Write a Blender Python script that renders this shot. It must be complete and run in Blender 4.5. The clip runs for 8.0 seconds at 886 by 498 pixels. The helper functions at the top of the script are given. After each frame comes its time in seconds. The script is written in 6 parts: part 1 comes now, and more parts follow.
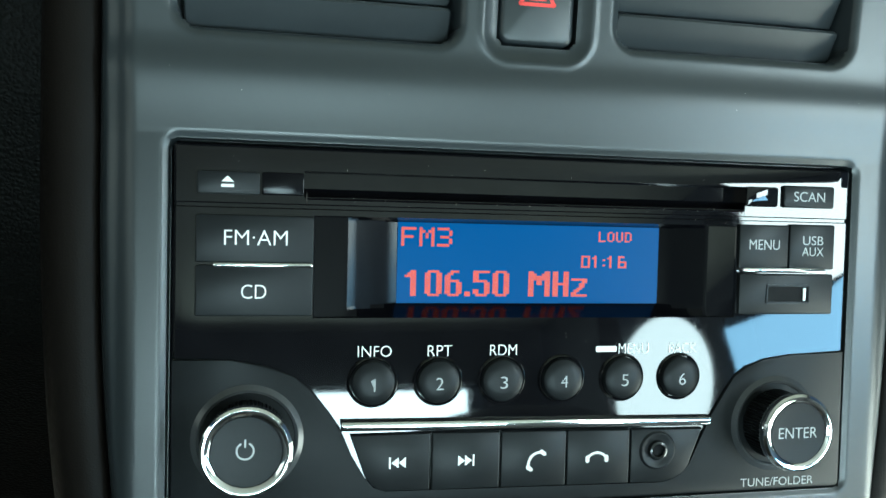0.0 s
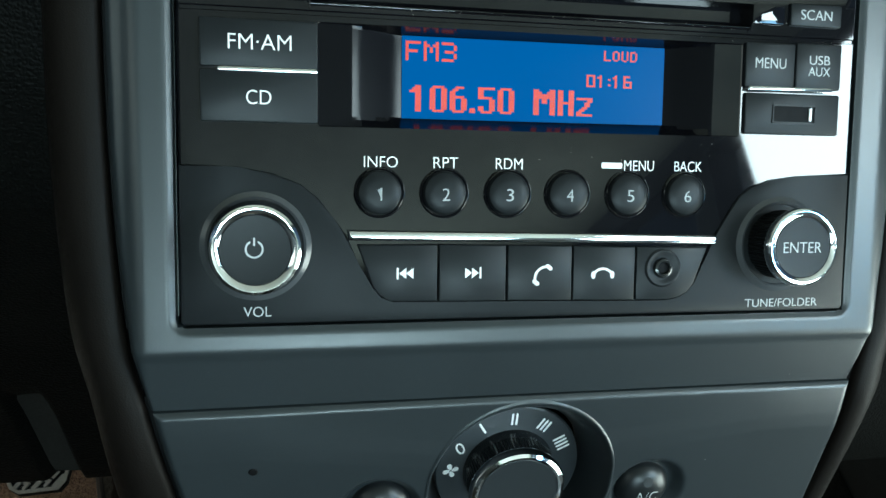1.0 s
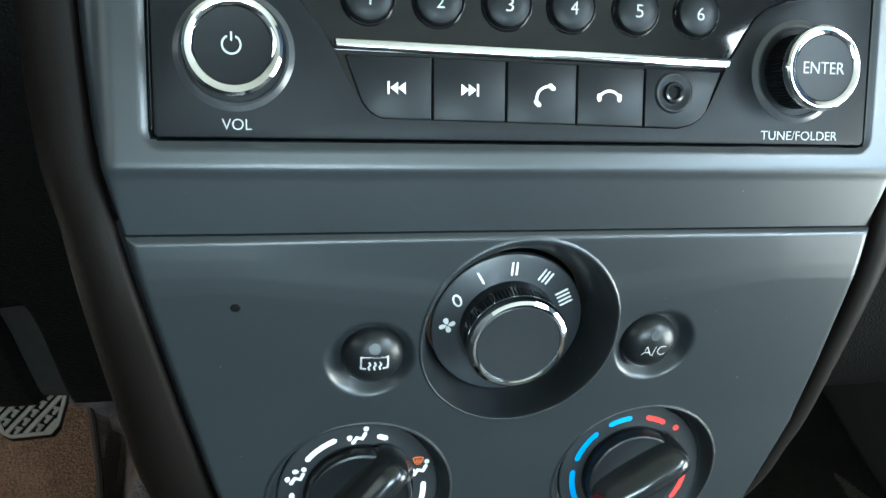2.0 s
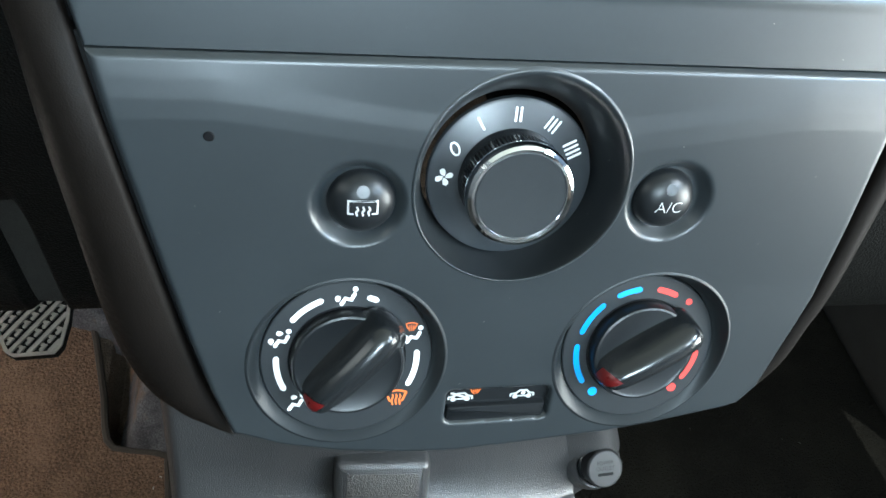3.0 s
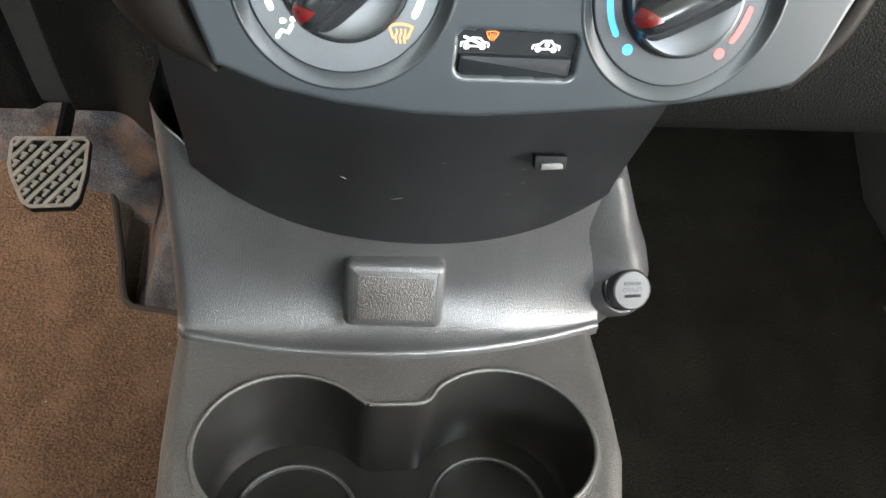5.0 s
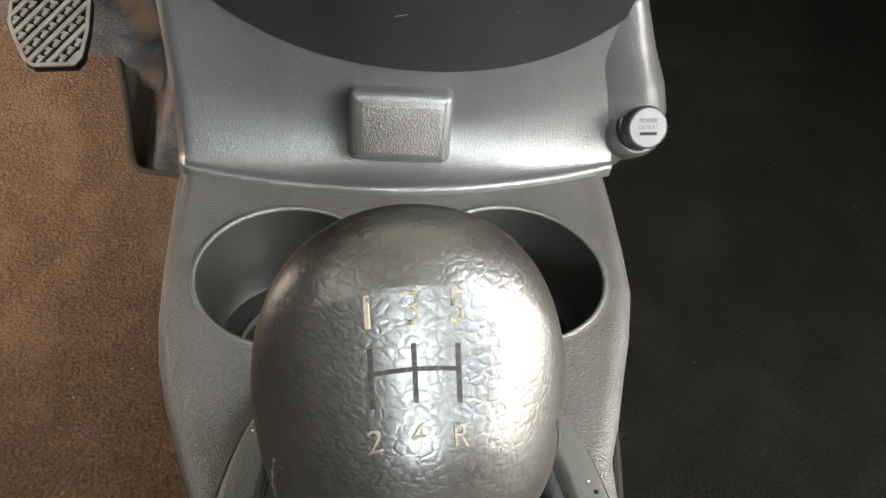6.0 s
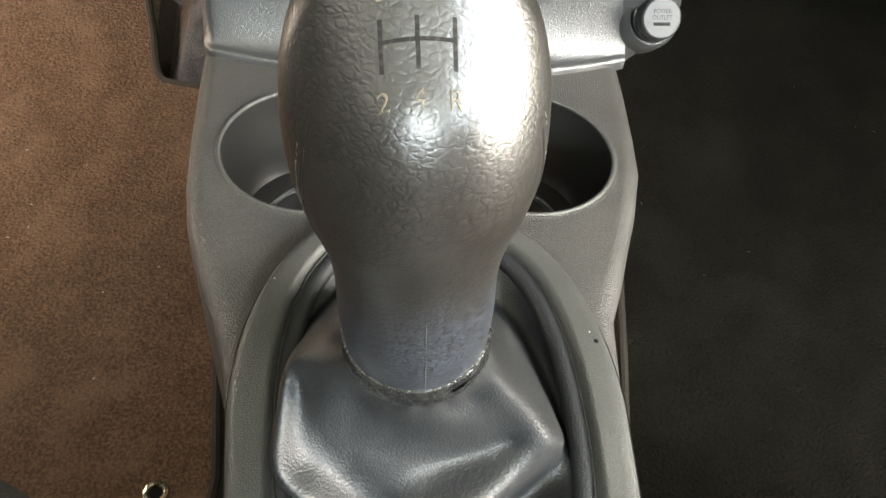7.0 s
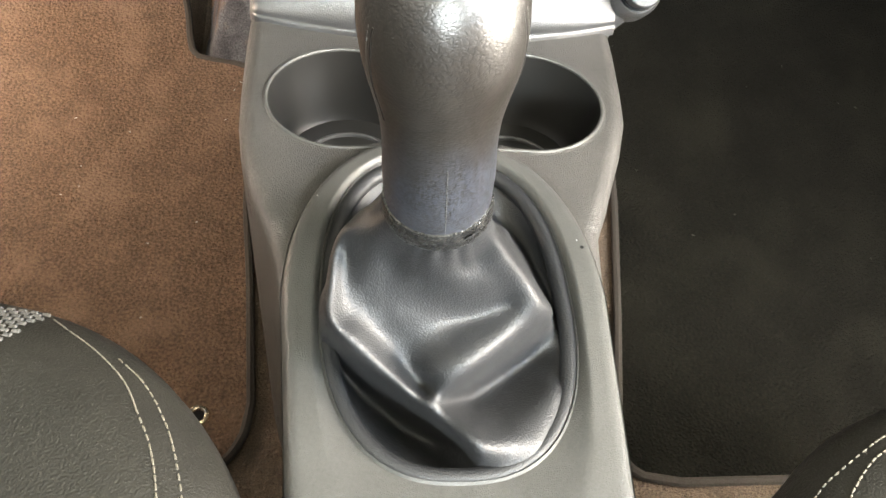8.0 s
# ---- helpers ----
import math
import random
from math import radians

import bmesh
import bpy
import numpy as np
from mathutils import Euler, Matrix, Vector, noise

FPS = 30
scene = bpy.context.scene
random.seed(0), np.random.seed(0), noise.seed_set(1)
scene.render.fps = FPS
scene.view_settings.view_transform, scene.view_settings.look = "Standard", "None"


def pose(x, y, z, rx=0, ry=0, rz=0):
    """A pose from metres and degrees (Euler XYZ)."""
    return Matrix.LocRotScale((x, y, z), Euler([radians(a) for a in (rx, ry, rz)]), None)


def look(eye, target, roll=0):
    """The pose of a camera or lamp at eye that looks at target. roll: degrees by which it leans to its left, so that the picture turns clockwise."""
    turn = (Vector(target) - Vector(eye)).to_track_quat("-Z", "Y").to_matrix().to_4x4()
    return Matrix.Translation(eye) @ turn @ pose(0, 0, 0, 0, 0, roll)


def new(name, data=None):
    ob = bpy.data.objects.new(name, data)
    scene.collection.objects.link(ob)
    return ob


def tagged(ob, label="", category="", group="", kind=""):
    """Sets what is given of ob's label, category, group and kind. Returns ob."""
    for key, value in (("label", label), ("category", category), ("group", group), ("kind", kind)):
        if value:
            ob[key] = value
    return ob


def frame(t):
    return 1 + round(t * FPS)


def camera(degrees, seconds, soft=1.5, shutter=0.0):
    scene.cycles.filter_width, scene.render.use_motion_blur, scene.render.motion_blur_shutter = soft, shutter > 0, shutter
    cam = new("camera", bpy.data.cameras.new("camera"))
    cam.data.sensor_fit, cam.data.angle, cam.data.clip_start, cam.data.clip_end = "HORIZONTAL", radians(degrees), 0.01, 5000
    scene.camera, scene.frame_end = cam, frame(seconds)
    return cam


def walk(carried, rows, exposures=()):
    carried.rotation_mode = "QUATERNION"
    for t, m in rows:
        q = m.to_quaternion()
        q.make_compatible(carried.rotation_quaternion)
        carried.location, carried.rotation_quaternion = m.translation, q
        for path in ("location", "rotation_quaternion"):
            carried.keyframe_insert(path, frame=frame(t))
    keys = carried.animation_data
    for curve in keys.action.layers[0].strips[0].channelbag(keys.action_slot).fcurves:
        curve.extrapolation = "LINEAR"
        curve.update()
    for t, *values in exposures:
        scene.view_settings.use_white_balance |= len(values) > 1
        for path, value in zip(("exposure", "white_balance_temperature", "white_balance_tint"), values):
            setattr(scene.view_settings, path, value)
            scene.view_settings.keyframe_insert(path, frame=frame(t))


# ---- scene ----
cam = camera(58.0, 8.0)
PATH = [
    (0.0, -0.0760, -0.1844, 0.8966, 64.22, -6.26, -10.67),
    (0.5, -0.0766, -0.1949, 0.8799, 62.62, -5.73, -10.79),
    (1.0, -0.0769, -0.2034, 0.8606, 61.27, -5.56, -10.87),
    (1.5, -0.0766, -0.2082, 0.8383, 60.45, -5.58, -11.24),
    (2.0, -0.0735, -0.2112, 0.8161, 59.74, -5.43, -11.18),
    (2.2, -0.0724, -0.2106, 0.8093, 58.87, -5.46, -11.17),
    (3.3, -0.0629, -0.2131, 0.7693, 55.55, -5.73, -9.48),
    (3.5, -0.0615, -0.2157, 0.7619, 55.18, -5.70, -9.19),
    (4.0, -0.0592, -0.2205, 0.7432, 53.88, -5.85, -8.63),
    (4.5, -0.0584, -0.2259, 0.7240, 52.06, -6.12, -8.05),
    (4.7, -0.0574, -0.2322, 0.7097, 52.71, -6.01, -7.78),
    (6.0, -0.0464, -0.2563, 0.6506, 44.90, -5.36, -6.09),
    (6.5, -0.0464, -0.2760, 0.6419, 42.36, -5.10, -5.38),
    (7.0, -0.0459, -0.2989, 0.6368, 41.13, -5.07, -4.36),
    (7.5, -0.0491, -0.3329, 0.6467, 40.45, -5.02, -3.78),
    (8.0, -0.0573, -0.3809, 0.6679, 40.89, -4.83, -3.70),
]
LIGHT = [(0.0, -0.40, 5650, -13), (1.0, -0.30, 5550, -11), (2.0, 0.45, 5600, -4), (3.5, 1.00, 5850, 4), (4.5, 1.48, 6350, 9), (6.0, 1.92, 6650, 8), (6.5, 1.66, 6750, 7), (7.0, 1.82, 6800, 7), (7.5, 2.24, 6850, 8), (8.0, 2.44, 6900, 10)]
walk(cam, [(t, pose(x, y, z, rx, ry, rz)) for t, x, y, z, rx, ry, rz in PATH], LIGHT)

# ---- world, sun and window light ----
world = bpy.data.worlds.new("world")
scene.world = world
world.use_nodes = True
wn = world.node_tree.nodes
sky = wn.new("ShaderNodeTexSky")
sky.sky_type, sky.sun_disc = "NISHITA", False
sky.sun_elevation, sky.sun_rotation = radians(75), radians(146)
world.node_tree.links.new(sky.outputs[0], wn["Background"].inputs[0])
wn["Background"].inputs[1].default_value = 0.03


def lamp(name, kind, m, power, colour, sx=1.0, sy=1.0, angle=0.01):
    data = bpy.data.lights.new(name, kind)
    data.energy, data.color = power, colour
    if kind == "AREA":
        data.shape, data.size, data.size_y = "RECTANGLE", sx, sy
    else:
        data.angle = angle
    ob = new(name, data)
    ob.matrix_world = m
    return ob


lamp("sun", "SUN", look((0.6, -0.9, 4.0), (0, 0, 0)), 3.0, (1.0, 0.95, 0.88), angle=radians(0.6))
# unseen lamps stand in for daylight: assumed open front doors, small high windows
lamp("windscreen_light", "AREA", look((0.0, 0.62, 1.15), (0.0, -0.8, 0.90)), 30.0, (0.96, 1.0, 0.95), 1.1, 0.34)
# added to brighten the driver's mat; stands mostly before the closed wall
lamp("driver_mat_fill_light", "AREA", look((-0.735, 0.48, 0.42), (-0.1, 0.76, 0.12)), 7.6, (1.0, 0.84, 0.70), 0.42, 0.36)
lamp("passenger_window_light", "AREA", look((0.735, -0.42, 0.60), (0.0, -0.40, 0.58)), 11.0, (1.0, 0.95, 0.87), 0.46, 0.34)
lamp("rear_side_light", "AREA", look((0.735, -0.71, 1.17), (0.0, -0.1, 0.78)), 7.6, (0.97, 0.98, 1.0), 0.27, 0.22)
lamp("rear_window_light", "AREA", look((-0.02, -2.04, 1.05), (-0.02, 0.0, 0.66)), 50.0, (0.84, 0.94, 1.0), 1.02, 0.25)
lamp("rear_door_light", "AREA", look((0.735, -1.34, 1.03), (0.0, -1.34, 1.03)), 11.0, (0.90, 0.96, 1.0), 0.44, 0.29).data.shape = "ELLIPSE"
# blue lamp added so the radio plate reflects a patch of blue
lamp("passenger_blue_light", "AREA", look((0.735, -0.80, 1.005), (0.0, -0.6, 0.90)), 3.2, (0.40, 0.68, 1.0), 0.36, 0.10)
lamp("driver_window_light", "AREA", look((-0.735, -0.50, 1.08), (0.0, -0.1, 0.70)), 1.2, (1.0, 0.95, 0.84), 0.70, 0.24)

# ---- materials ----


def material(name, colour, rough=0.5, metal=0.0, grain=0.0, grain_size=0.0004, cell=0.0, cell_size=0.0012, vary=0.12, vary_size=0.03,
             emit=None, spec=0.5, stain=None, speck=0.0, smooth=None, relief=0.5, pebble=None):
    """A surface: noise grain and cell relief of real-world size, with slow and fine shifts of tone and gloss.
    smooth = (low, high, colour): towards the low height the surface is rubbed smooth and its base is tinted with that
    colour.
    pebble = (size, depth): hide with pebbles parted by broken, darker creases."""
    mt = bpy.data.materials.new(name)
    mt.use_nodes = True
    nt = mt.node_tree
    b = nt.nodes["Principled BSDF"]
    link = nt.links.new
    b.inputs["Roughness"].default_value = rough
    b.inputs["Metallic"].default_value = metal
    b.inputs["Specular IOR Level"].default_value = spec
    tc = nt.nodes.new("ShaderNodeTexCoord")
    at = tc.outputs["Object"]

    def noise_node(size, detail=3.0):
        n = nt.nodes.new("ShaderNodeTexNoise")
        n.inputs["Scale"].default_value = 1.0 / size
        n.inputs["Detail"].default_value = detail
        link(at, n.inputs["Vector"])
        return n.outputs["Fac"]

    def ramp(src, lo, hi):
        r = nt.nodes.new("ShaderNodeMapRange")
        r.inputs["From Min"].default_value, r.inputs["From Max"].default_value = 0.3, 0.7
        r.inputs["To Min"].default_value, r.inputs["To Max"].default_value = lo, hi
        link(src, r.inputs["Value"])
        return r.outputs["Result"]
    slow = noise_node(vary_size)
    fine = noise_node(vary_size * 0.06, 4.0)
    mul = nt.nodes.new("ShaderNodeMath")
    mul.operation = "MULTIPLY"
    link(ramp(slow, 1 - vary, 1 + vary), mul.inputs[0])
    link(ramp(fine, 1 - max(vary * 0.6, speck), 1 + max(vary * 0.6, speck)), mul.inputs[1])
    mix = nt.nodes.new("ShaderNodeMix")
    mix.data_type, mix.blend_type = "RGBA", "MULTIPLY"
    mix.inputs["Factor"].default_value = 1.0
    mix.inputs["A"].default_value = (*colour, 1)
    link(mul.outputs[0], mix.inputs["B"])
    base = mix.outputs["Result"]
    if stain:
        st = nt.nodes.new("ShaderNodeMix")
        st.data_type = "RGBA"
        link(base, st.inputs["A"])
        st.inputs["B"].default_value = (*stain[0], 1)
        link(ramp(noise_node(stain[1], 5.0), -stain[2], stain[2]), st.inputs["Factor"])
        st.clamp_factor = True
        base = st.outputs["Result"]
    worn = None
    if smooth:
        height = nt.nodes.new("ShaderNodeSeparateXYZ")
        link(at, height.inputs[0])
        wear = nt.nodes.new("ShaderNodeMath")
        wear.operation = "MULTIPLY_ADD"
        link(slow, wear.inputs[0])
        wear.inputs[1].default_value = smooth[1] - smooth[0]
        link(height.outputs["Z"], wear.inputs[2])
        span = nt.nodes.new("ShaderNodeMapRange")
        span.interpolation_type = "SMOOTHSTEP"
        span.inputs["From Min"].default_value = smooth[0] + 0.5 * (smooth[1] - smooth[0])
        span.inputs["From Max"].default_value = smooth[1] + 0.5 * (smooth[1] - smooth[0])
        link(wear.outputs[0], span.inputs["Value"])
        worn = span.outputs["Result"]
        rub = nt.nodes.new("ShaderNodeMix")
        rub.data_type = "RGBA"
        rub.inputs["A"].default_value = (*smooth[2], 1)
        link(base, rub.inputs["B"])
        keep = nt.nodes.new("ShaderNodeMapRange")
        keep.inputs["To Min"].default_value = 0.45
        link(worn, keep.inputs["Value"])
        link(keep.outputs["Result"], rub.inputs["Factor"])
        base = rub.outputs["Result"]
    crease = None
    if pebble:
        wob = nt.nodes.new("ShaderNodeTexNoise")
        wob.inputs["Scale"].default_value = 0.7 / pebble[0]
        link(at, wob.inputs["Vector"])
        shift = nt.nodes.new("ShaderNodeVectorMath")
        shift.operation = "MULTIPLY_ADD"
        link(wob.outputs["Color"], shift.inputs[0])
        shift.inputs[1].default_value = (pebble[0] * 1.3,) * 3
        link(at, shift.inputs[2])
        wide = nt.nodes.new("ShaderNodeVectorMath")
        wide.operation = "MULTIPLY"
        link(shift.outputs[0], wide.inputs[0])
        wide.inputs[1].default_value = (0.75, 0.75, 1.25)
        v = nt.nodes.new("ShaderNodeTexVoronoi")
        v.feature = "DISTANCE_TO_EDGE"
        v.inputs["Scale"].default_value = 1.0 / pebble[0]
        link(wide.outputs[0], v.inputs["Vector"])
        line = nt.nodes.new("ShaderNodeMapRange")
        line.interpolation_type = "SMOOTHSTEP"
        line.inputs["From Max"].default_value = 0.26
        line.inputs["To Min"].default_value, line.inputs["To Max"].default_value = 1.0, 0.0
        link(v.outputs["Distance"], line.inputs["Value"])
        gap = nt.nodes.new("ShaderNodeMath")
        gap.operation, gap.use_clamp = "MULTIPLY", True
        link(line.outputs["Result"], gap.inputs[0])
        link(ramp(noise_node(pebble[0] * 1.6), 0.1, 1.3), gap.inputs[1])
        crease = gap.outputs[0]
        # base colour falls to under half in the creases
        dark_tone = nt.nodes.new("ShaderNodeMix")
        dark_tone.data_type = "RGBA"
        link(base, dark_tone.inputs["A"])
        dark_tone.inputs["B"].default_value = (*[c * 0.45 for c in colour], 1)
        link(crease, dark_tone.inputs["Factor"])
        base = dark_tone.outputs["Result"]
    link(base, b.inputs["Base Color"])
    link(ramp(fine, max(0.02, rough * (1 - vary)), rough * (1 + vary)), b.inputs["Roughness"])
    normal = None
    for amount, size, cells in ((grain, grain_size, False), (cell, cell_size, True)):
        if amount <= 0:
            continue
        bump = nt.nodes.new("ShaderNodeBump")
        bump.inputs["Strength"].default_value = min(1.0, amount)
        bump.inputs["Distance"].default_value = size * relief
        if worn and cells:
            fade = nt.nodes.new("ShaderNodeMath")
            fade.operation = "MULTIPLY_ADD"
            link(worn, fade.inputs[0])
            fade.inputs[1].default_value, fade.inputs[2].default_value = amount * 0.65, amount * 0.35
            link(fade.outputs[0], bump.inputs["Strength"])
        if cells:
            v = nt.nodes.new("ShaderNodeTexVoronoi")
            v.feature = "SMOOTH_F1"
            v.inputs["Scale"].default_value = 1.0 / size
            v.inputs["Smoothness"].default_value = 0.35
            wob = nt.nodes.new("ShaderNodeTexNoise")
            wob.inputs["Scale"].default_value = 0.5 / size
            link(at, wob.inputs["Vector"])
            shift = nt.nodes.new("ShaderNodeVectorMath")
            shift.operation = "MULTIPLY_ADD"
            link(wob.outputs["Color"], shift.inputs[0])
            shift.inputs[1].default_value = (size * 1.2, size * 1.2, size * 1.2)
            link(at, shift.inputs[2])
            link(shift.outputs[0], v.inputs["Vector"])
            edge = nt.nodes.new("ShaderNodeMapRange")
            edge.inputs["From Min"].default_value, edge.inputs["From Max"].default_value = 0.15, 0.75
            edge.inputs["To Min"].default_value, edge.inputs["To Max"].default_value = 1.0, 0.0
            link(v.outputs["Distance"], edge.inputs["Value"])
            src = edge.outputs["Result"]
        else:
            src = noise_node(size, 2.0)
        link(src, bump.inputs["Height"])
        if normal:
            link(normal, bump.inputs["Normal"])
        normal = bump.outputs["Normal"]
    if crease:
        bump = nt.nodes.new("ShaderNodeBump")
        bump.invert = True
        bump.inputs["Strength"].default_value = pebble[1]
        bump.inputs["Distance"].default_value = pebble[0] * 0.3
        link(crease, bump.inputs["Height"])
        if normal:
            link(normal, bump.inputs["Normal"])
        normal = bump.outputs["Normal"]
    if normal:
        link(normal, b.inputs["Normal"])
    if emit:
        b.inputs["Emission Color"].default_value = (*emit[0], 1)
        b.inputs["Emission Strength"].default_value = emit[1]
    return mt


BEZEL = material("bezel_plastic", (0.0168, 0.0203, 0.0226), 0.34, spec=0.52, grain=0.10, grain_size=0.0003, vary=0.06)
TRIM = material("side_trim_plastic", (0.0066, 0.0052, 0.0043), 0.52, spec=0.08, grain=0.35, grain_size=0.0005, vary=0.14)
GRAINED = material("grained_console_plastic", (0.046, 0.0425, 0.039), 0.42, spec=0.45, cell=0.80, cell_size=0.0009, speck=0.30, grain=0.4, grain_size=0.0005, vary=0.14)
SURROUND = material("surround_plastic", (0.045, 0.044, 0.0405), 0.44, cell=0.45, cell_size=0.0007, speck=0.14, grain=0.3, grain_size=0.0005, vary=0.12)
COLLAR = material("collar_plastic", (0.030, 0.0296, 0.030), 0.33, spec=0.85, cell=0.40, cell_size=0.0008, grain=0.25, grain_size=0.0005, vary=0.12, speck=0.15)
NECK = material("neck_plastic", (0.0075, 0.0075, 0.0080), 0.40, spec=0.25, grain=0.2, grain_size=0.0004)
GLOSS = material("gloss_black_plastic", (0.004, 0.004, 0.005), 0.035, vary=0.25, vary_size=0.02, spec=0.42)
MATTE = material("matte_black_plastic", (0.008, 0.009, 0.010), 0.42, spec=0.12, grain=0.2, grain_size=0.0003, vary=0.12)
BUTTON = material("button_plastic", (0.008, 0.009, 0.010), 0.38, spec=0.16, grain=0.12, grain_size=0.0003, vary=0.08)
RIM = material("dial_rim_plastic", (0.0125, 0.0150, 0.0165), 0.45, spec=0.30, vary=0.06)
# also laid in gaps, holes and slots in place of their shade
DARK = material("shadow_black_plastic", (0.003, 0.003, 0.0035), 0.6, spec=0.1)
SATIN = material("satin_black_plastic", (0.010, 0.011, 0.012), 0.22, vary=0.1)
CHROME = material("chrome", (0.86, 0.86, 0.88), 0.09, metal=1.0, vary=0.05)
WHITE = material("white_print", (0.80, 0.80, 0.78), 0.5, vary=0.04)
GREY_PRINT = material("grey_print", (0.42, 0.43, 0.43), 0.5, vary=0.05)
RED = material("red_print", (0.66, 0.035, 0.028), 0.45, vary=0.05)
BLUE = material("blue_print", (0.012, 0.25, 0.66), 0.45, vary=0.05)
ORANGE = material("orange_print", (0.75, 0.16, 0.03), 0.45, vary=0.05)
RED_TIP = material("dark_red_pointer", (0.10, 0.006, 0.006), 0.3)
LCD = material("backlit_display", (0.003, 0.025, 0.08), 0.30, spec=0.10, emit=((0.001, 0.085, 0.31), 0.95), vary=0.05)
LCD_INK = material("glowing_red_segments", (0.3, 0.03, 0.02), 0.4, emit=((0.85, 0.045, 0.02), 0.60))
DIAL = material("dial_face_plastic", (0.0165, 0.019, 0.021), 0.34, grain=0.10, grain_size=0.0003, vary=0.08)
# neck rubbed smooth; its blue tint is sky reflection put into the colour
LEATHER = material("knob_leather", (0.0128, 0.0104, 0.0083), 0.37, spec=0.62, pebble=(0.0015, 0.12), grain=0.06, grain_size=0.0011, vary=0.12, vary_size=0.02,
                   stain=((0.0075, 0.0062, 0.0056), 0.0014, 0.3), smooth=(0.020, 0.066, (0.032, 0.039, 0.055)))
BOOT = material("boot_leather", (0.0120, 0.0123, 0.0132), 0.52, spec=0.46, cell=0.35, cell_size=0.0009, grain=0.08, grain_size=0.0016, vary=0.12)
SEAT_SKIN = material("seat_leather", (0.0125, 0.0115, 0.0090), 0.55, spec=0.3, cell=0.35, cell_size=0.0011, vary=0.12)
WEAVE_LIGHT = material("weave_light", (0.060, 0.056, 0.050), 0.9, vary=0.2, vary_size=0.004)
THREAD = material("thread", (0.095, 0.083, 0.062), 0.8, vary=0.15, vary_size=0.003)
CARPET = material("carpet", (0.095, 0.071, 0.053), 1.0, grain=1.0, grain_size=0.0030, relief=1.2, vary=0.20, vary_size=0.026, speck=0.40, spec=0.1)
TUNNEL = material("tunnel_carpet", (0.058, 0.055, 0.058), 1.0, grain=1.0, grain_size=0.003, vary=0.45, vary_size=0.030, speck=0.55, spec=0.1,
                  stain=((0.125, 0.074, 0.045), 0.05, 1.0))
# driver's copy of the mat pile: dusty, and lightened for its stronger light
MAT = material("dusty_lit_mat_pile", (0.100, 0.064, 0.044), 1.0, grain=1.0, grain_size=0.0034, relief=1.3, vary=0.12, vary_size=0.045, spec=0.1, speck=0.45,
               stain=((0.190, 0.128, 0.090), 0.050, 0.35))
# same pile darkened, with the passenger footwell's shade put into its colour
MAT_SHADED = material("shaded_mat_pile", (0.0056, 0.0052, 0.0040), 1.0, grain=1.0, grain_size=0.0030, relief=1.3, vary=0.2, vary_size=0.045, speck=0.6, spec=0.05,
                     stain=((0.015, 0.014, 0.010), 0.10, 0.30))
# brown edge binding darkened, with the shade beside the mat painted in
BINDING = material("shaded_mat_binding", (0.022, 0.017, 0.013), 0.9, grain=0.6, grain_size=0.001)
RUBBER = material("pedal_rubber", (0.13, 0.122, 0.11), 0.55, grain=0.3, grain_size=0.0006, vary=0.2, vary_size=0.01)
STEEL = material("brass_ring", (0.75, 0.62, 0.45), 0.25, metal=1.0)
WORN = material("worn_collar_edge", (0.007, 0.007, 0.007), 0.28, grain=0.8, grain_size=0.0018, stain=((0.11, 0.105, 0.095), 0.0034, 0.16))
HEADLINER = material("headliner_fabric", (0.34, 0.325, 0.26), 0.95, grain=0.5, grain_size=0.002)
LINER = material("cabin_lining", (0.03, 0.03, 0.029), 0.9, grain=0.5, grain_size=0.002)
DUST = material("dust", (0.55, 0.52, 0.46), 0.9)

# ---- shaping helpers ----
mm = 0.001


def thing(name, m, label, category, group="", kind=""):
    ob = new(name)
    ob.empty_display_size = 0.01
    ob.matrix_world = m
    return tagged(ob, label, category, group, kind)


def mesh_of(name, bm, mat, sharp=32):
    me = bpy.data.meshes.new(name)
    bmesh.ops.recalc_face_normals(bm, faces=bm.faces)
    bm.to_mesh(me)
    bm.free()
    me.materials.append(mat)
    me.polygons.foreach_set("use_smooth", [True] * len(me.polygons))
    me.set_sharp_from_angle(angle=radians(sharp))
    return me


def part(name, bm, mat, parent=None, label="", sharp=32, m=None):
    me = mesh_of(name, bm, mat, sharp) if isinstance(bm, bmesh.types.BMesh) else bm
    ob = new(name, me)
    if parent:
        ob.parent = parent
    if m is not None:
        ob.matrix_basis = m
    return tagged(ob, label)


def rrect(x0, x1, y0, y1, r=0.0, n=4):
    if r <= 0:
        return [(x0, y0), (x1, y0), (x1, y1), (x0, y1)]
    out = []
    for cx, cy, a in ((x1 - r, y0 + r, -90), (x1 - r, y1 - r, 0), (x0 + r, y1 - r, 90), (x0 + r, y0 + r, 180)):
        out += [(cx + r * math.cos(radians(a + 90 * k / n)), cy + r * math.sin(radians(a + 90 * k / n))) for k in range(n + 1)]
    return out


def prism(bm, pts, z0, z1, bevel=0.0, seg=2):
    """A solid on the outline pts from z0 to z1, its upper rim rounded."""
    lo = [bm.verts.new((x, y, z0)) for x, y in pts]
    hi = [bm.verts.new((x, y, z1)) for x, y in pts]
    top = bm.faces.new(hi)
    bm.faces.new(lo[::-1])
    n = len(pts)
    for k in range(n):
        bm.faces.new((lo[k], lo[(k + 1) % n], hi[(k + 1) % n], hi[k]))
    if bevel > 0:
        bmesh.ops.bevel(bm, geom=list(top.edges), offset=bevel, segments=seg, profile=0.5, affect="EDGES")
    return bm


def plate(pts, z0, z1, bevel=0.0, seg=2):
    return prism(bmesh.new(), pts, z0, z1, bevel, seg)


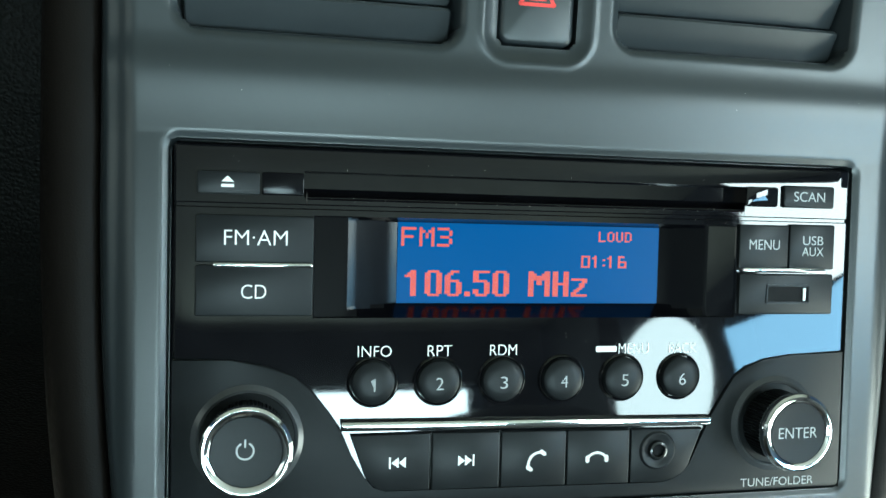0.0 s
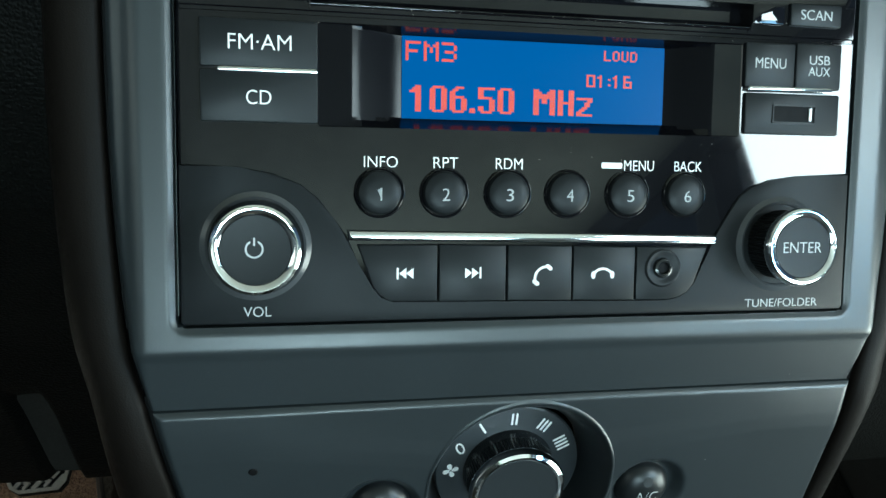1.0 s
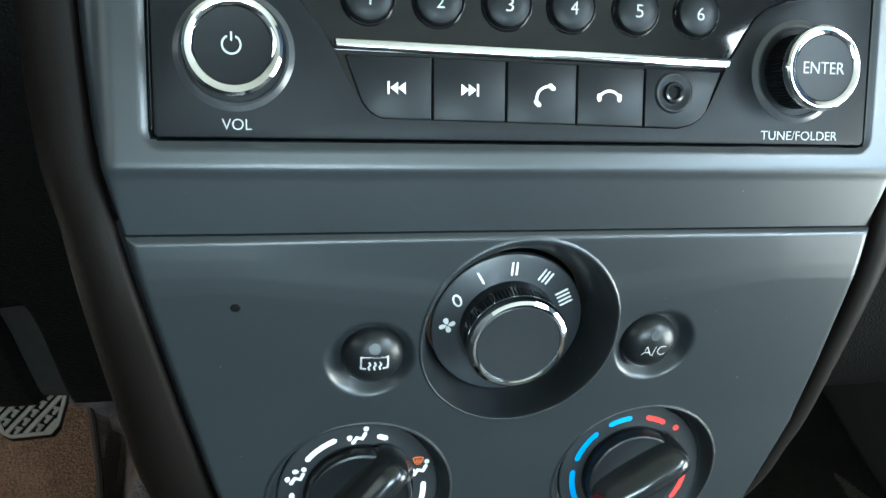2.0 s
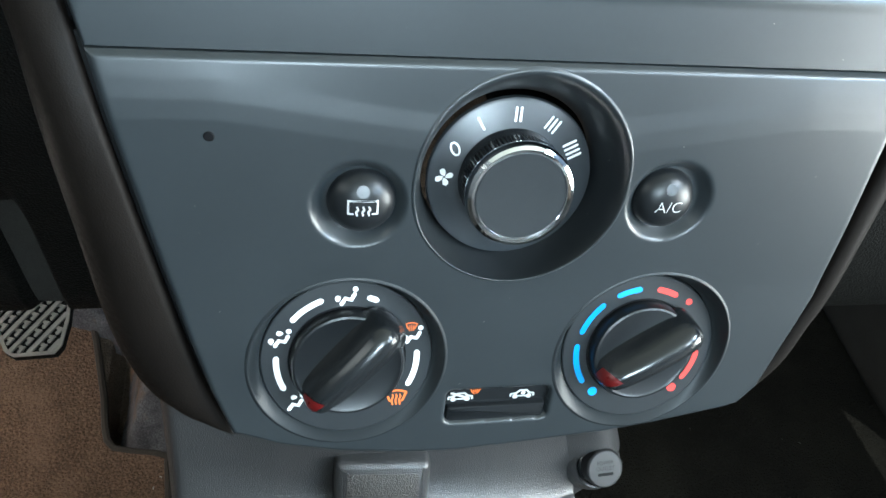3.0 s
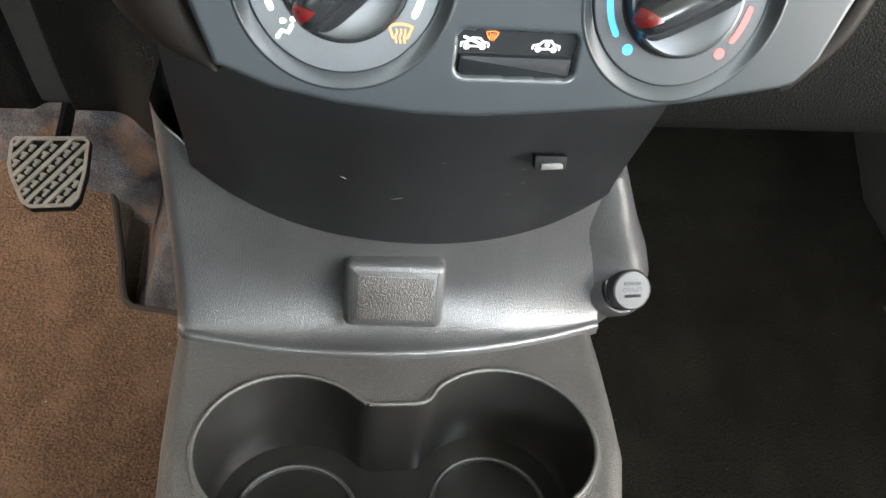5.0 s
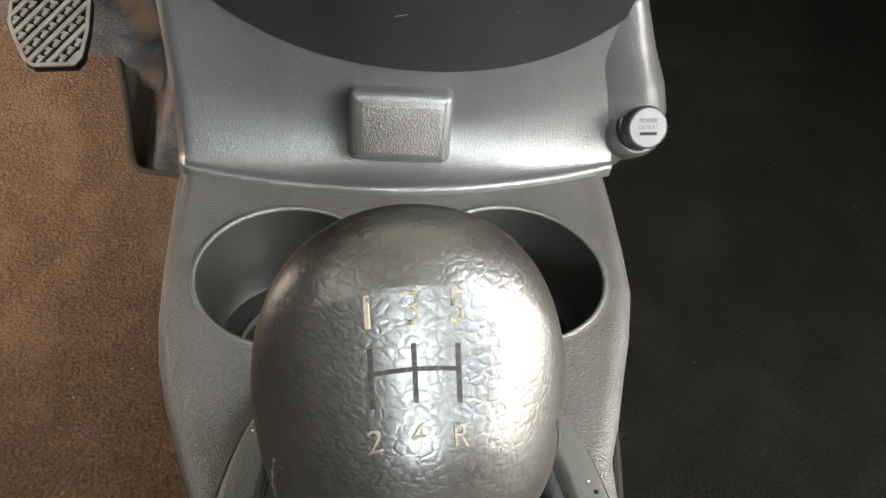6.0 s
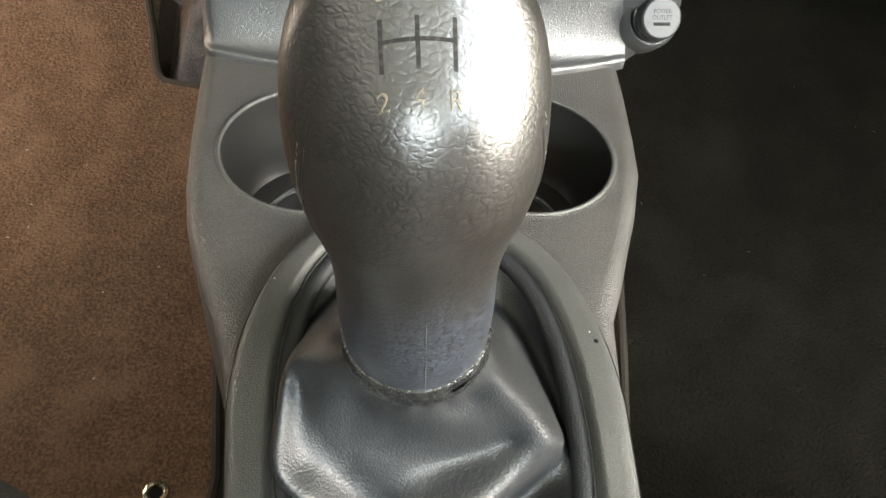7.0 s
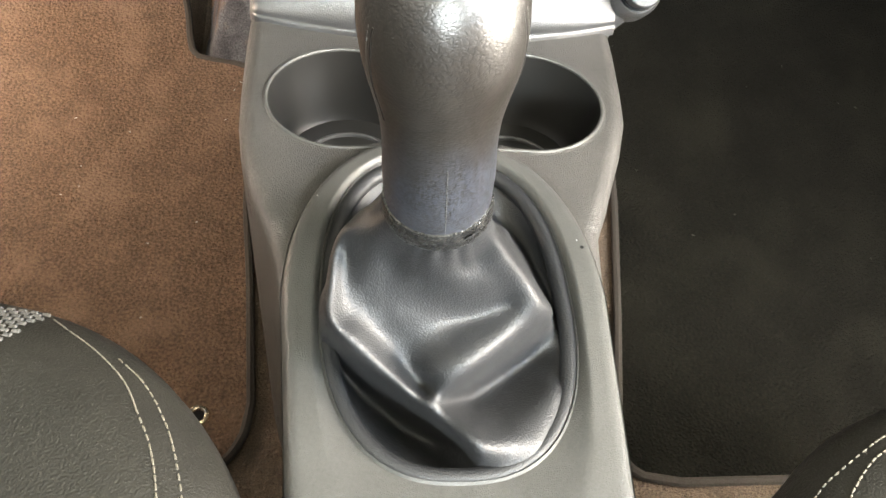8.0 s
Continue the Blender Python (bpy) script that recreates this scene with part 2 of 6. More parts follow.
def lathe(prof, n=48, bm=None, cx=0.0, cy=0.0):
    """Turns the profile of (radius, height) pairs round the z axis."""
    bm = bm or bmesh.new()
    rings = []
    for r, z in prof:
        if r < 1e-7:
            rings.append([bm.verts.new((cx, cy, z))])
        else:
            rings.append([bm.verts.new((cx + r * math.cos(2 * math.pi * k / n), cy + r * math.sin(2 * math.pi * k / n), z)) for k in range(n)])
    for a, b in zip(rings, rings[1:]):
        for k in range(n):
            j = (k + 1) % n
            if len(a) == 1 and len(b) > 1:
                bm.faces.new((a[0], b[j], b[k]))
            elif len(b) == 1 and len(a) > 1:
                bm.faces.new((a[k], a[j], b[0]))
            elif len(a) > 1:
                bm.faces.new((a[k], a[j], b[j], b[k]))
    return bm


def grid(us, vs, f, wrap=False):
    """A sheet of quads through f(u, v)."""
    bm = bmesh.new()
    rows = [[bm.verts.new(f(u, v)) for u in us] for v in vs]
    n = len(us)
    for a, b in zip(rows, rows[1:]):
        for k in range(n if wrap else n - 1):
            j = (k + 1) % n
            bm.faces.new((a[k], a[j], b[j], b[k]))
    return bm


def spaced(a, b, n):
    return [a + (b - a) * k / n for k in range(n + 1)]


def lines(a, b, step, edges=()):
    """Sorted grid lines from a to b, about step apart, with a close pair round each of the edges."""
    out = set(round(v, 6) for v in spaced(a, b, max(1, round((b - a) / step))))
    for e in edges:
        out |= {round(e - 0.15 * mm, 6), round(e + 0.15 * mm, 6)}
    return sorted(v for v in out if a <= v <= b)


def sweep(pts, r, n=8, closed=False, bm=None):
    """A round bar of radius r along pts."""
    bm = bm or bmesh.new()
    pts = [Vector(p) for p in pts]
    rings = []
    count = len(pts)
    for k, p in enumerate(pts):
        q0 = pts[(k - 1) % count] if closed or k else p
        q1 = pts[(k + 1) % count] if closed or k < count - 1 else p
        t = (q1 - q0).normalized()
        side = t.cross(Vector((0, 0, 1)) if abs(t.z) < 0.9 else Vector((0, 1, 0))).normalized()
        up = side.cross(t)
        rr = r[k] if isinstance(r, (list, tuple)) else r
        rings.append([bm.verts.new(p + rr * (math.cos(2 * math.pi * j / n) * side + math.sin(2 * math.pi * j / n) * up)) for j in range(n)])
    for a, b in zip(rings, rings[1:] + (rings[:1] if closed else [])):
        for j in range(n):
            bm.faces.new((a[j], a[(j + 1) % n], b[(j + 1) % n], b[j]))
    if not closed:
        bm.faces.new(rings[0][::-1])
        bm.faces.new(rings[-1])
    return bm


def stroke(paths, width, z, thick=0.12 * mm, bm=None):
    """Flat printed lines of one width, with round ends, lying at height z."""
    bm = bm or bmesh.new()
    for pts in paths:
        left, right = [], []
        for k, p in enumerate(pts):
            a, b = Vector(pts[max(0, k - 1)]), Vector(pts[min(len(pts) - 1, k + 1)])
            t = (b - a).normalized()
            s = Vector((-t.y, t.x)) * width / 2
            left.append(Vector(p) + s)
            right.append(Vector(p) - s)
        t0 = (Vector(pts[0]) - Vector(pts[1])).normalized() * width * 0.4
        t1 = (Vector(pts[-1]) - Vector(pts[-2])).normalized() * width * 0.4
        out = left + [left[-1] * 0.7 + right[-1] * 0.3 + t1, left[-1] * 0.3 + right[-1] * 0.7 + t1] + right[::-1]
        out += [right[0] * 0.7 + left[0] * 0.3 + t0, right[0] * 0.3 + left[0] * 0.7 + t0]
        prism(bm, [(p.x, p.y) for p in out], z, z + thick)
    return bm


def arc(cx, cy, r, a0, a1, n=10):
    return [(cx + r * math.cos(radians(a)), cy + r * math.sin(radians(a))) for a in spaced(a0, a1, n)]


def lettering(body, cx, cy, w, h, z, thick=0.10 * mm, slim=-0.009):
    """The letters of body as a thin raised mesh that fills w by h round (cx, cy)."""
    cu = bpy.data.curves.new("letters", "FONT")
    cu.body, cu.extrude, cu.offset = body, 0.01, slim
    ob = new("letters", cu)
    me = bpy.data.meshes.new_from_object(ob.evaluated_get(bpy.context.evaluated_depsgraph_get()))
    bpy.data.objects.remove(ob)
    co = np.empty(len(me.vertices) * 3)
    me.vertices.foreach_get("co", co)
    co = co.reshape(-1, 3)
    lo, hi = co.min(0), co.max(0)
    size = np.maximum(hi - lo, 1e-9)
    co = (co - (lo + hi) / 2) / size * (w, h, thick) + (cx, cy, z + thick / 2)
    me.vertices.foreach_set("co", co.ravel())
    return me


def printed(name, body, cx, cy, w, h, z, mat, parent, label=""):
    me = lettering(body, cx, cy, w, h, z)
    me.materials.clear()
    me.materials.append(mat)
    return part(name, me, mat, parent, label)


def step_s(x):
    x = max(0.0, min(1.0, x))
    return x * x * (3 - 2 * x)


def bend(x, pts):
    """Straight lines through (x, y) pairs."""
    if x <= pts[0][0]:
        return pts[0][1]
    for (x0, y0), (x1, y1) in zip(pts, pts[1:]):
        if x <= x1:
            return y0 + (y1 - y0) * (x - x0) / (x1 - x0)
    return pts[-1][1]


def rect_gap(x, y, x0, x1, y0, y1, r):
    """Distance outside (plus) or inside (minus) a rectangle with corners of radius r."""
    qx = abs(x - (x0 + x1) / 2) - (x1 - x0) / 2 + r
    qy = abs(y - (y0 + y1) / 2) - (y1 - y0) / 2 + r
    return math.hypot(max(qx, 0), max(qy, 0)) + min(max(qx, qy), 0) - r


def spline(pts, n, closed=False):
    """A smooth line through pts, n steps between neighbours."""
    P = [Vector(p) for p in pts]
    out = []
    c = len(P)
    for k in range(c if closed else c - 1):
        p0 = P[(k - 1) % c] if closed or k else P[0]
        p1, p2 = P[k], P[(k + 1) % c]
        p3 = P[(k + 2) % c] if closed or k + 2 < c else P[-1]
        for j in range(n):
            t = j / n
            out.append(0.5 * ((2 * p1) + (p2 - p0) * t + (2 * p0 - 5 * p1 + 4 * p2 - p3) * t * t + (3 * p1 - p0 - 3 * p2 + p3) * t ** 3))
    if not closed:
        out.append(P[-1])
    return out


# ---- cabin: floor, walls, windows, roof ----
def floor_z(y):
    return bend(y, [(-3, -0.004), (0.0, 0.0), (0.13, 0.012), (0.33, 0.026), (0.47, 0.05), (0.62, 0.09), (0.78, 0.22), (0.92, 0.42)])


def pit(x, y):
    """The dip of the carpet between the driver's mat and the tunnel."""
    return 0.045 * step_s((x + 0.275) / 0.012) * step_s((-0.222 - x) / 0.012) * step_s((y - 0.458) / 0.012) * step_s((0.70 - y) / 0.06)


bm = grid(sorted(set(spaced(-0.75, 0.75, 40) + spaced(-0.30, -0.20, 26))), sorted(set(spaced(-2.05, 0.92, 120) + spaced(0.44, 0.50, 16))),
          lambda x, y: (x, y, floor_z(y) - pit(x, y) + 0.0012 * noise.noise((x * 40, y * 40, 0))))
tagged(part("floor", bm, CARPET), "dark brown carpet of the car floor, rising to the bulkhead", "carpet", kind="structure")


def box(x0, x1, y0, y1, z0, z1, bm=None):
    return prism(bm or bmesh.new(), [(x0, y0), (x1, y0), (x1, y1), (x0, y1)], z0, z1)


for side, s in (("left", -1), ("right", 1)):
    bm = bmesh.new()
    a, b = sorted((s * 0.74, s * 0.80))
    box(a, b, -2.05, 0.95, -0.02, 0.22, bm)
    box(a, b, 0.36, 0.95, 0.22, 1.30, bm)
    box(a, b, -2.05, 0.95, 1.30, 1.36, bm)
    if s > 0:
        box(a, b, -2.05, -1.06, 0.22, 0.74, bm)
        box(a, b, -1.14, -1.06, 0.74, 1.30, bm)
        box(a, b, -2.05, -1.62, 0.74, 1.30, bm)
    else:
        # unseen left side kept more closed, to hold light off the dash
        box(a, b, -2.05, 0.36, 0.64, 0.90, bm)
        box(a, b, -2.05, -0.90, 0.90, 1.30, bm)
        box(a, b, -0.10, 0.36, 0.90, 1.30, bm)
        box(a, b, -2.05, -0.10, 0.22, 0.64, bm)
    tagged(part("wall_" + side, bm, LINER), "unseen dark lined car side, openings cut to suit the light", "car side", kind="structure")
bm = box(-0.74, 0.74, 0.92, 0.98, -0.02, 0.98)
tagged(part("wall_front", bm, LINER), "dark bulkhead below the windscreen", "bulkhead", kind="structure")
bm = bmesh.new()
box(-0.74, 0.74, -2.11, -2.05, -0.02, 0.90, bm)
box(-0.74, -0.56, -2.11, -2.05, 0.90, 1.20, bm)
box(0.56, 0.74, -2.11, -2.05, 0.90, 1.20, bm)
box(-0.74, 0.74, -2.11, -2.05, 1.20, 1.36, bm)
tagged(part("wall_rear", bm, LINER), "dark rear end of the cabin with a rear window opening", "cabin end", kind="structure")
bm = box(-0.80, 0.80, -2.11, 0.45, 1.36, 1.40)
tagged(part("ceiling", bm, HEADLINER), "grey fabric headlining", "headlining", kind="structure")

ASPHALT = material("asphalt", (0.055, 0.054, 0.052), 0.9, grain=0.8, grain_size=0.006, vary=0.25, vary_size=0.3)
# out of view; added to return sun and sky light into the cabin
bm = grid(spaced(-60, 60, 24), spaced(-60, 60, 24), lambda x, y: (x, y, -0.36 + 0.02 * noise.noise((x * 0.3, y * 0.3, 0))))
tagged(part("ground", bm, ASPHALT), "unseen grey asphalt ground outside the car", "ground", kind="structure")

# ---- dashboard round the centre stack ----
RADIO = pose(0, 0, 0.78, 66)


def edge_u(v):
    """Half width of the upper bezel at height v on its face."""
    return bend(v, [(-0.075, 0.1088), (-0.056, 0.1132), (-0.030, 0.1158), (-0.002, 0.1174), (0.03, 0.1180), (0.14, 0.1178)])


VENTS = ((-0.1000, -0.0262, 0.0790, 0.122), (0.0200, 0.0960, 0.0815, 0.124))
HAZ = (-0.0155, 0.0080, 0.0795, 0.108)


def lean_back(v):
    """The face above the radio leans forward a little to look brighter, with a band leaning back under the vents to
    look darker.
    """
    pts = [(0.052, 0.0), (0.058, 0.0005), (0.067, 0.0016), (0.0695, 0.0017), (0.0745, 0.0009), (0.077, 0.0009), (0.090, 0.0022), (0.135, 0.0068)]
    return sum(bend(v + d * 0.0008, pts) for d in range(-3, 4)) / 7


def bezel_w(u, v):
    d = rect_gap(u, v, -0.1014, 0.1006, -0.0500, 0.0505, 0.003)
    if d < 0:
        return -0.012 if d < -0.0008 else -0.0045
    w = -0.0003 + 0.0008 * step_s(d / 0.0022)
    side = max(0.0, abs(u) - 0.1085)
    w -= (0.42 if u < 0 else 0.24) * side * step_s(side / 0.006)
    if v < -0.0555:
        w -= 0.36 * (-0.0555 - v) * step_s((-0.0555 - v) / 0.004)
    if v > 0.052:
        w += lean_back(v)
    for x0, x1, y0, y1 in VENTS:
        g = rect_gap(u, v, x0, x1, y0, y1, 0.006)
        if g < 0.0025:
            w -= 0.034 if g < -0.0004 else 0.0016 * (1 - max(g, 0) / 0.0025) ** 2
    g = rect_gap(u, v, *HAZ, 0.004)
    if -0.0003 < g < 0.006:
        w -= 0.0013 * (1 - step_s(g / 0.0045)) - 0.0004 * math.exp(-((g - 0.0045) / 0.0009) ** 2)
    elif g <= -0.0003:
        w -= 0.014
    return w


def bezel(u, v):
    k, e = abs(u), edge_u(v)
    if k <= 0.86:
        x = -0.1014 + (u + 0.86) / 1.72 * 0.2020
    else:
        x = -0.1014 - (-0.86 - u) / 0.14 * (e - 0.1014) if u < 0 else 0.1006 + (u - 0.86) / 0.14 * (e - 0.1006)
    w = bezel_w(x, v)
    rim = max(0.0, 1 - (1 - k) * edge_u(v) / 0.0016)
    w -= 0.0012 * rim * rim
    return (x, v, w)


us = sorted(set(lines(-1, 1, 0.0062) + [-0.8612, -0.8590, 0.8590, 0.8612]))
vs = lines(-0.0738, 0.135, 0.0008, (-0.0500, 0.0505))
bm = grid(us, vs, bezel)
stack = thing("centre_stack", RADIO, "grey plastic dashboard centre stack round the car radio", "dashboard panel")
part("upper_bezel", bm, BEZEL, stack, "satin grey moulded bezel", sharp=50)
# return sheet in shadow black, painting shade into the seam under the bezel
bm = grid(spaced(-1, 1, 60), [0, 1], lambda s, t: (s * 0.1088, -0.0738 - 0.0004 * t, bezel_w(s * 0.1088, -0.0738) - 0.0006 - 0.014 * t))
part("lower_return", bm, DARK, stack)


def vent(x0, x1, y0, y1, parent):
    v = part("vent_duct", plate(rrect(x0 - 0.002, x1 + 0.002, y0 - 0.002, y1 + 0.002, 0.006), -0.052, -0.038), DARK, parent, "deep black air duct")
    w = x1 - x0
    for k in range(4):
        y = y0 + 0.0058 + k * 0.0108
        bm = bmesh.new()
        prism(bm, rrect(x0 + 0.0015, x1 - 0.0015, -0.0052, 0.0052, 0.001, 2), -0.0008, 0.0008, 0.0004, 1)
        part("slat", bm, BEZEL, v, "grey tilted air slat", m=pose(0, y, lean_back(y) - 0.0065, 30))
    bm = plate(rrect(-0.009, 0.009, -0.006, 0.006, 0.002), -0.002, 0.003, 0.001)
    part("slider", bm, MATTE, v, m=pose((x0 + x1) / 2, y0 + 0.0345, lean_back(y0 + 0.0345) - 0.004, 30))
    return v


for ven in VENTS:
    vent(*ven, stack)
HZ_M = Matrix.Translation((0, 0.0795, lean_back(0.0795))) @ pose(0, 0, 0, 4) @ Matrix.Translation((0, -0.0795, 0))
hz = part("hazard_button", plate(rrect(HAZ[0] + 0.0009, HAZ[1] - 0.0009, HAZ[2] + 0.0009, HAZ[3], 0.003), -0.010, -0.0005, 0.0016, 3), BEZEL, stack, "grey hazard light switch with a red triangle", m=HZ_M)
for r, wd in ((0.0058, 0.0010), (0.0027, 0.0008)):
    tri = [(-0.0040 + r * math.cos(radians(a)), 0.0942 + r * 0.95 * math.sin(radians(a))) for a in (90, 210, 330, 90)]
    part("triangle", stroke([tri[0:2], tri[1:3], tri[2:4]], wd, -0.0005), RED, hz)


def trim_path(s):
    """Points along the seam at one side of the stack, with the outward growth of the trim there."""
    out = []
    for v in (0.135, 0.10, 0.06, 0.03, 0.0, -0.03, -0.056, -0.074):
        p = RADIO @ Vector((s * edge_u(v), v, -0.0058 if s < 0 else -0.0040))
        out.append((p, 1.0))
    side = {-1: ((0.690, 0.1045, 1.08), (0.660, 0.0985, 1.20), (0.625, 0.0910, 1.35), (0.606, 0.0862, 1.25), (0.593, 0.0815, 0.8), (0.5865, 0.0795, 0.25)),
            1: ((0.690, 0.1090, 0.85), (0.660, 0.1074, 0.80), (0.635, 0.1055, 0.75), (0.622, 0.1025, 0.72), (0.606, 0.0985, 0.7), (0.590, 0.0895, 0.5), (0.5865, 0.0878, 0.2))}[s]
    for z, x, g in side:
        out.append((Vector((s * x, -0.0285, z)), g))
    return out


for s, nm in ((-1, "left"), (1, "right")):
    prof = [(1.5, 9), (1.6, 1.8), (2.1, 0.4), (3.2, -0.3), (6, -0.9), (9.5, -0.2), (13, 2.2), (16, 6), (18, 11), (19.2, 19), (19.8, 34), (20, 60), (20, 120)]
    path = trim_path(s)
    P = spline([p for p, g in path], 6)
    G = spline([(g, 0, 0) for p, g in path], 6)
    bm = bmesh.new()
    rows = []
    for k, p in enumerate(P):
        t = (P[min(k + 1, len(P) - 1)] - P[max(k - 1, 0)]).normalized()
        back = Vector((0, 1, 0)) if k > 42 else Vector((0, 0.9135, -0.4067)).lerp(Vector((0, 1, 0)), k / 42)
        outw = t.cross(back).normalized()
        if outw.x * s < 0:
            outw.negate()
        rows.append([bm.verts.new(p + outw * (o * mm * G[k].x) + back.normalized() * (b * mm)) for o, b in prof])
    for a, b in zip(rows, rows[1:]):
        for j in range(len(prof) - 1):
            bm.faces.new((a[j], a[j + 1], b[j + 1], b[j]))
    # black bar laid in the gap, in place of its shade
    gap = sweep([p + Vector((0, 0.0050, -0.0010)) for p in P], 0.0026, 6)
    tagged(part("seam_shade_bar_" + nm, gap, DARK), "black bar filling the gap beside the centre stack, for its shade", "gap", kind="structure")
    ob = part("side_trim", bm, TRIM, None, sharp=60)
    tagged(ob, "brownish grey rounded plastic trim strip beside the centre stack", "dashboard trim", "stack side trims")

# lower dash on both sides
# near black: the shade under the dash is put into the colour
KNEE = material("shaded_dash_plastic", (0.005, 0.005, 0.0045), 0.55, cell=0.6, cell_size=0.0014, spec=0.07)
knee = thing("knee_panel", pose(-0.30, 0.20, 0.44), "dark grained plastic panel under the driver side of the dashboard", "dashboard panel")
KO = Vector((-0.30, 0.20, 0.44))


def knee_y(z):
    return bend(z, [(0.400, 0.266), (0.43, 0.250), (0.50, 0.222), (0.60, 0.172), (0.70, 0.120), (0.76, 0.102), (0.82, 0.098), (0.88, 0.112), (0.93, 0.135), (0.985, 0.20)])


def knee_f(x, k):
    """Down the front of the panel (k to 1), then under it and away to the front."""
    low = 0.412
    if k <= 1:
        z = 0.985 + (low - 0.985) * k
        y = knee_y(z) - 0.058 * step_s((x + 0.186) / 0.055) * step_s((0.54 - z) / 0.09)
        y += 0.010 * step_s((-0.209 - x) / 0.006) * step_s((x + 0.236) / 0.008) * step_s((0.545 - z) / 0.03)
    else:
        y, z = knee_f(x, 1)[1] + KO.y + 0.62 * (k - 1), low + 0.10 * (k - 1) - 0.006 * math.sin(min(1, (k - 1) * 12) * math.pi)
    return (x - KO.x, y - KO.y, z - KO.z)


xs = sorted(set(spaced(-0.74, -0.126, 40) + spaced(-0.245, -0.170, 50)))
part("panel_face", grid(xs, spaced(0, 1, 60) + [1.01, 1.02, 1.04, 1.06, 1.08, 1.2, 1.5, 2.0], knee_f), KNEE, knee, sharp=60)
STRIP = material("dull_strip", (0.011, 0.010, 0.008), 0.8, grain=0.5, grain_size=0.001, vary=0.25, vary_size=0.01)
part("strip", grid(spaced(-0.238, -0.208, 8), spaced(0.416, 0.535, 16), lambda x, z: (x - KO.x, knee_y(z) + 0.0085 - 0.003 * (x + 0.238) / 0.03 - KO.y, z - KO.z)), STRIP, knee, "dull brown strip between the panels")
prof = [(0.18, 0.985), (0.10, 0.93), (0.075, 0.86), (0.072, 0.78), (0.085, 0.70), (0.11, 0.62), (0.14, 0.53), (0.17, 0.470), (0.20, 0.447), (0.26, 0.447), (0.5, 0.49), (0.85, 0.60)]
line2 = spline([(0, y, z) for y, z in prof], 5)
bm = grid(spaced(0.128, 0.74, 30), range(len(line2)), lambda x, k: (x, line2[k].y, line2[k].z))
tagged(part("glovebox", bm, KNEE, sharp=60), "dark grained plastic glovebox panel on the passenger side", "glovebox")
bm = grid(spaced(-0.74, 0.74, 30), spaced(0, 1, 12), lambda x, t: (x, 0.055 + 0.135 * step_s(t * 3) + 0.72 * t, 0.915 + 0.055 * math.sin(min(1, t * 2.5) * math.pi / 2)))
tagged(part("dash_top", bm, GRAINED, sharp=60), "dark grained plastic top of the dashboard", "dashboard", kind="structure")

# ---- car radio ----
FRAME = material("display_frame_plastic", (0.003, 0.003, 0.004), 0.16, spec=0.10)
radio = thing("car_radio", RADIO, "black double height car radio with a lit blue display", "car radio")


def radio_w(u, v):
    w = 0.0
    if -0.064 < u < 0.0612 and 0.0040 < v < 0.0312:
        wu = bend(u, [(-0.064, -0.0003), (-0.055, -0.0010), (-0.0405, -0.0075), (0.0398, -0.0075), (0.0525, -0.0010), (0.0612, -0.0003)])
        wv = bend(v, [(0.0040, -0.0005), (0.0072, -0.0075), (0.0302, -0.0075), (0.0312, -0.0010)])
        w = max(wu, wv)
    elif -0.0668 < u < 0.0637 and 0.0363 < v < 0.0430:
        w = -0.0060 + 0.0022 * max(0, (0.0385 - v) / 0.0022)
    elif 0.0330 < v < 0.0342:
        w = -0.0006
    k = max(abs(u) - 0.0985, abs(v) - 0.0477)
    if k > 0:
        w -= 0.0010 * (k / 0.0016) ** 2
    return w


us = lines(-0.1001, 0.0995, 0.004, (-0.064, -0.055, -0.0405, 0.0398, 0.0525, 0.0612, -0.0668, 0.0637, -0.0995, 0.099))
vs = lines(-0.0492, 0.0494, 0.004, (0.0040, 0.0072, 0.0302, 0.0312, 0.0363, 0.0385, 0.0430, 0.0330, 0.0342, 0.0488, -0.0486))


def cut(bm, keep_window):
    """Keeps either the recess of the display or all the rest of the front plate."""
    inner = [f for f in bm.faces if -0.0641 < f.calc_center_median().x < 0.0530 and 0.0039 < f.calc_center_median().y < 0.0313]
    gone = set(inner)
    bmesh.ops.delete(bm, geom=[f for f in bm.faces if (f in gone) != keep_window], context="FACES")
    return bm


part("face_plate", cut(grid(us, vs, lambda u, v: (u, v, radio_w(u, v))), False), GLOSS, radio, "glossy black front plate with dust specks", sharp=20)
part("display_frame", cut(grid(us, vs, lambda u, v: (u, v, radio_w(u, v))), True), FRAME, radio, "dull black slanting frame of the display", sharp=20)
part("housing", plate(rrect(-0.1000, 0.0994, -0.0490, 0.0492, 0.002), -0.030, -0.0085), DARK, radio)

bl = [(-100.1, -6.6), (-85.2, -7.2), (-76.3, -8.7), (-68.9, -11.6), (-64.3, -15.2), (-59.7, -21.1), (-56.4, -25.8), (-52.8, -34.2), (-49.6, -40.6), (-47.2, -43.2), (-43.8, -44.5)]
br = [(38.9, -45.3), (43.2, -44.8), (46.0, -43.2), (48.4, -40.4), (52.5, -30.3), (54.0, -26.6), (59.4, -18.0), (62.2, -13.8), (65.8, -11.0), (72, -9.0), (81.3, -7.7), (99.4, -6.7), (99.5, -48.4), (98.6, -49.2), (-99.2, -49.2), (-100.1, -48.4)]
part("lower_plate", plate([(x * mm, y * mm) for x, y in bl + br][::-1], -0.004, 0.0008, 0.0005, 2), MATTE, radio, "satin black lower plate holding the two knobs")


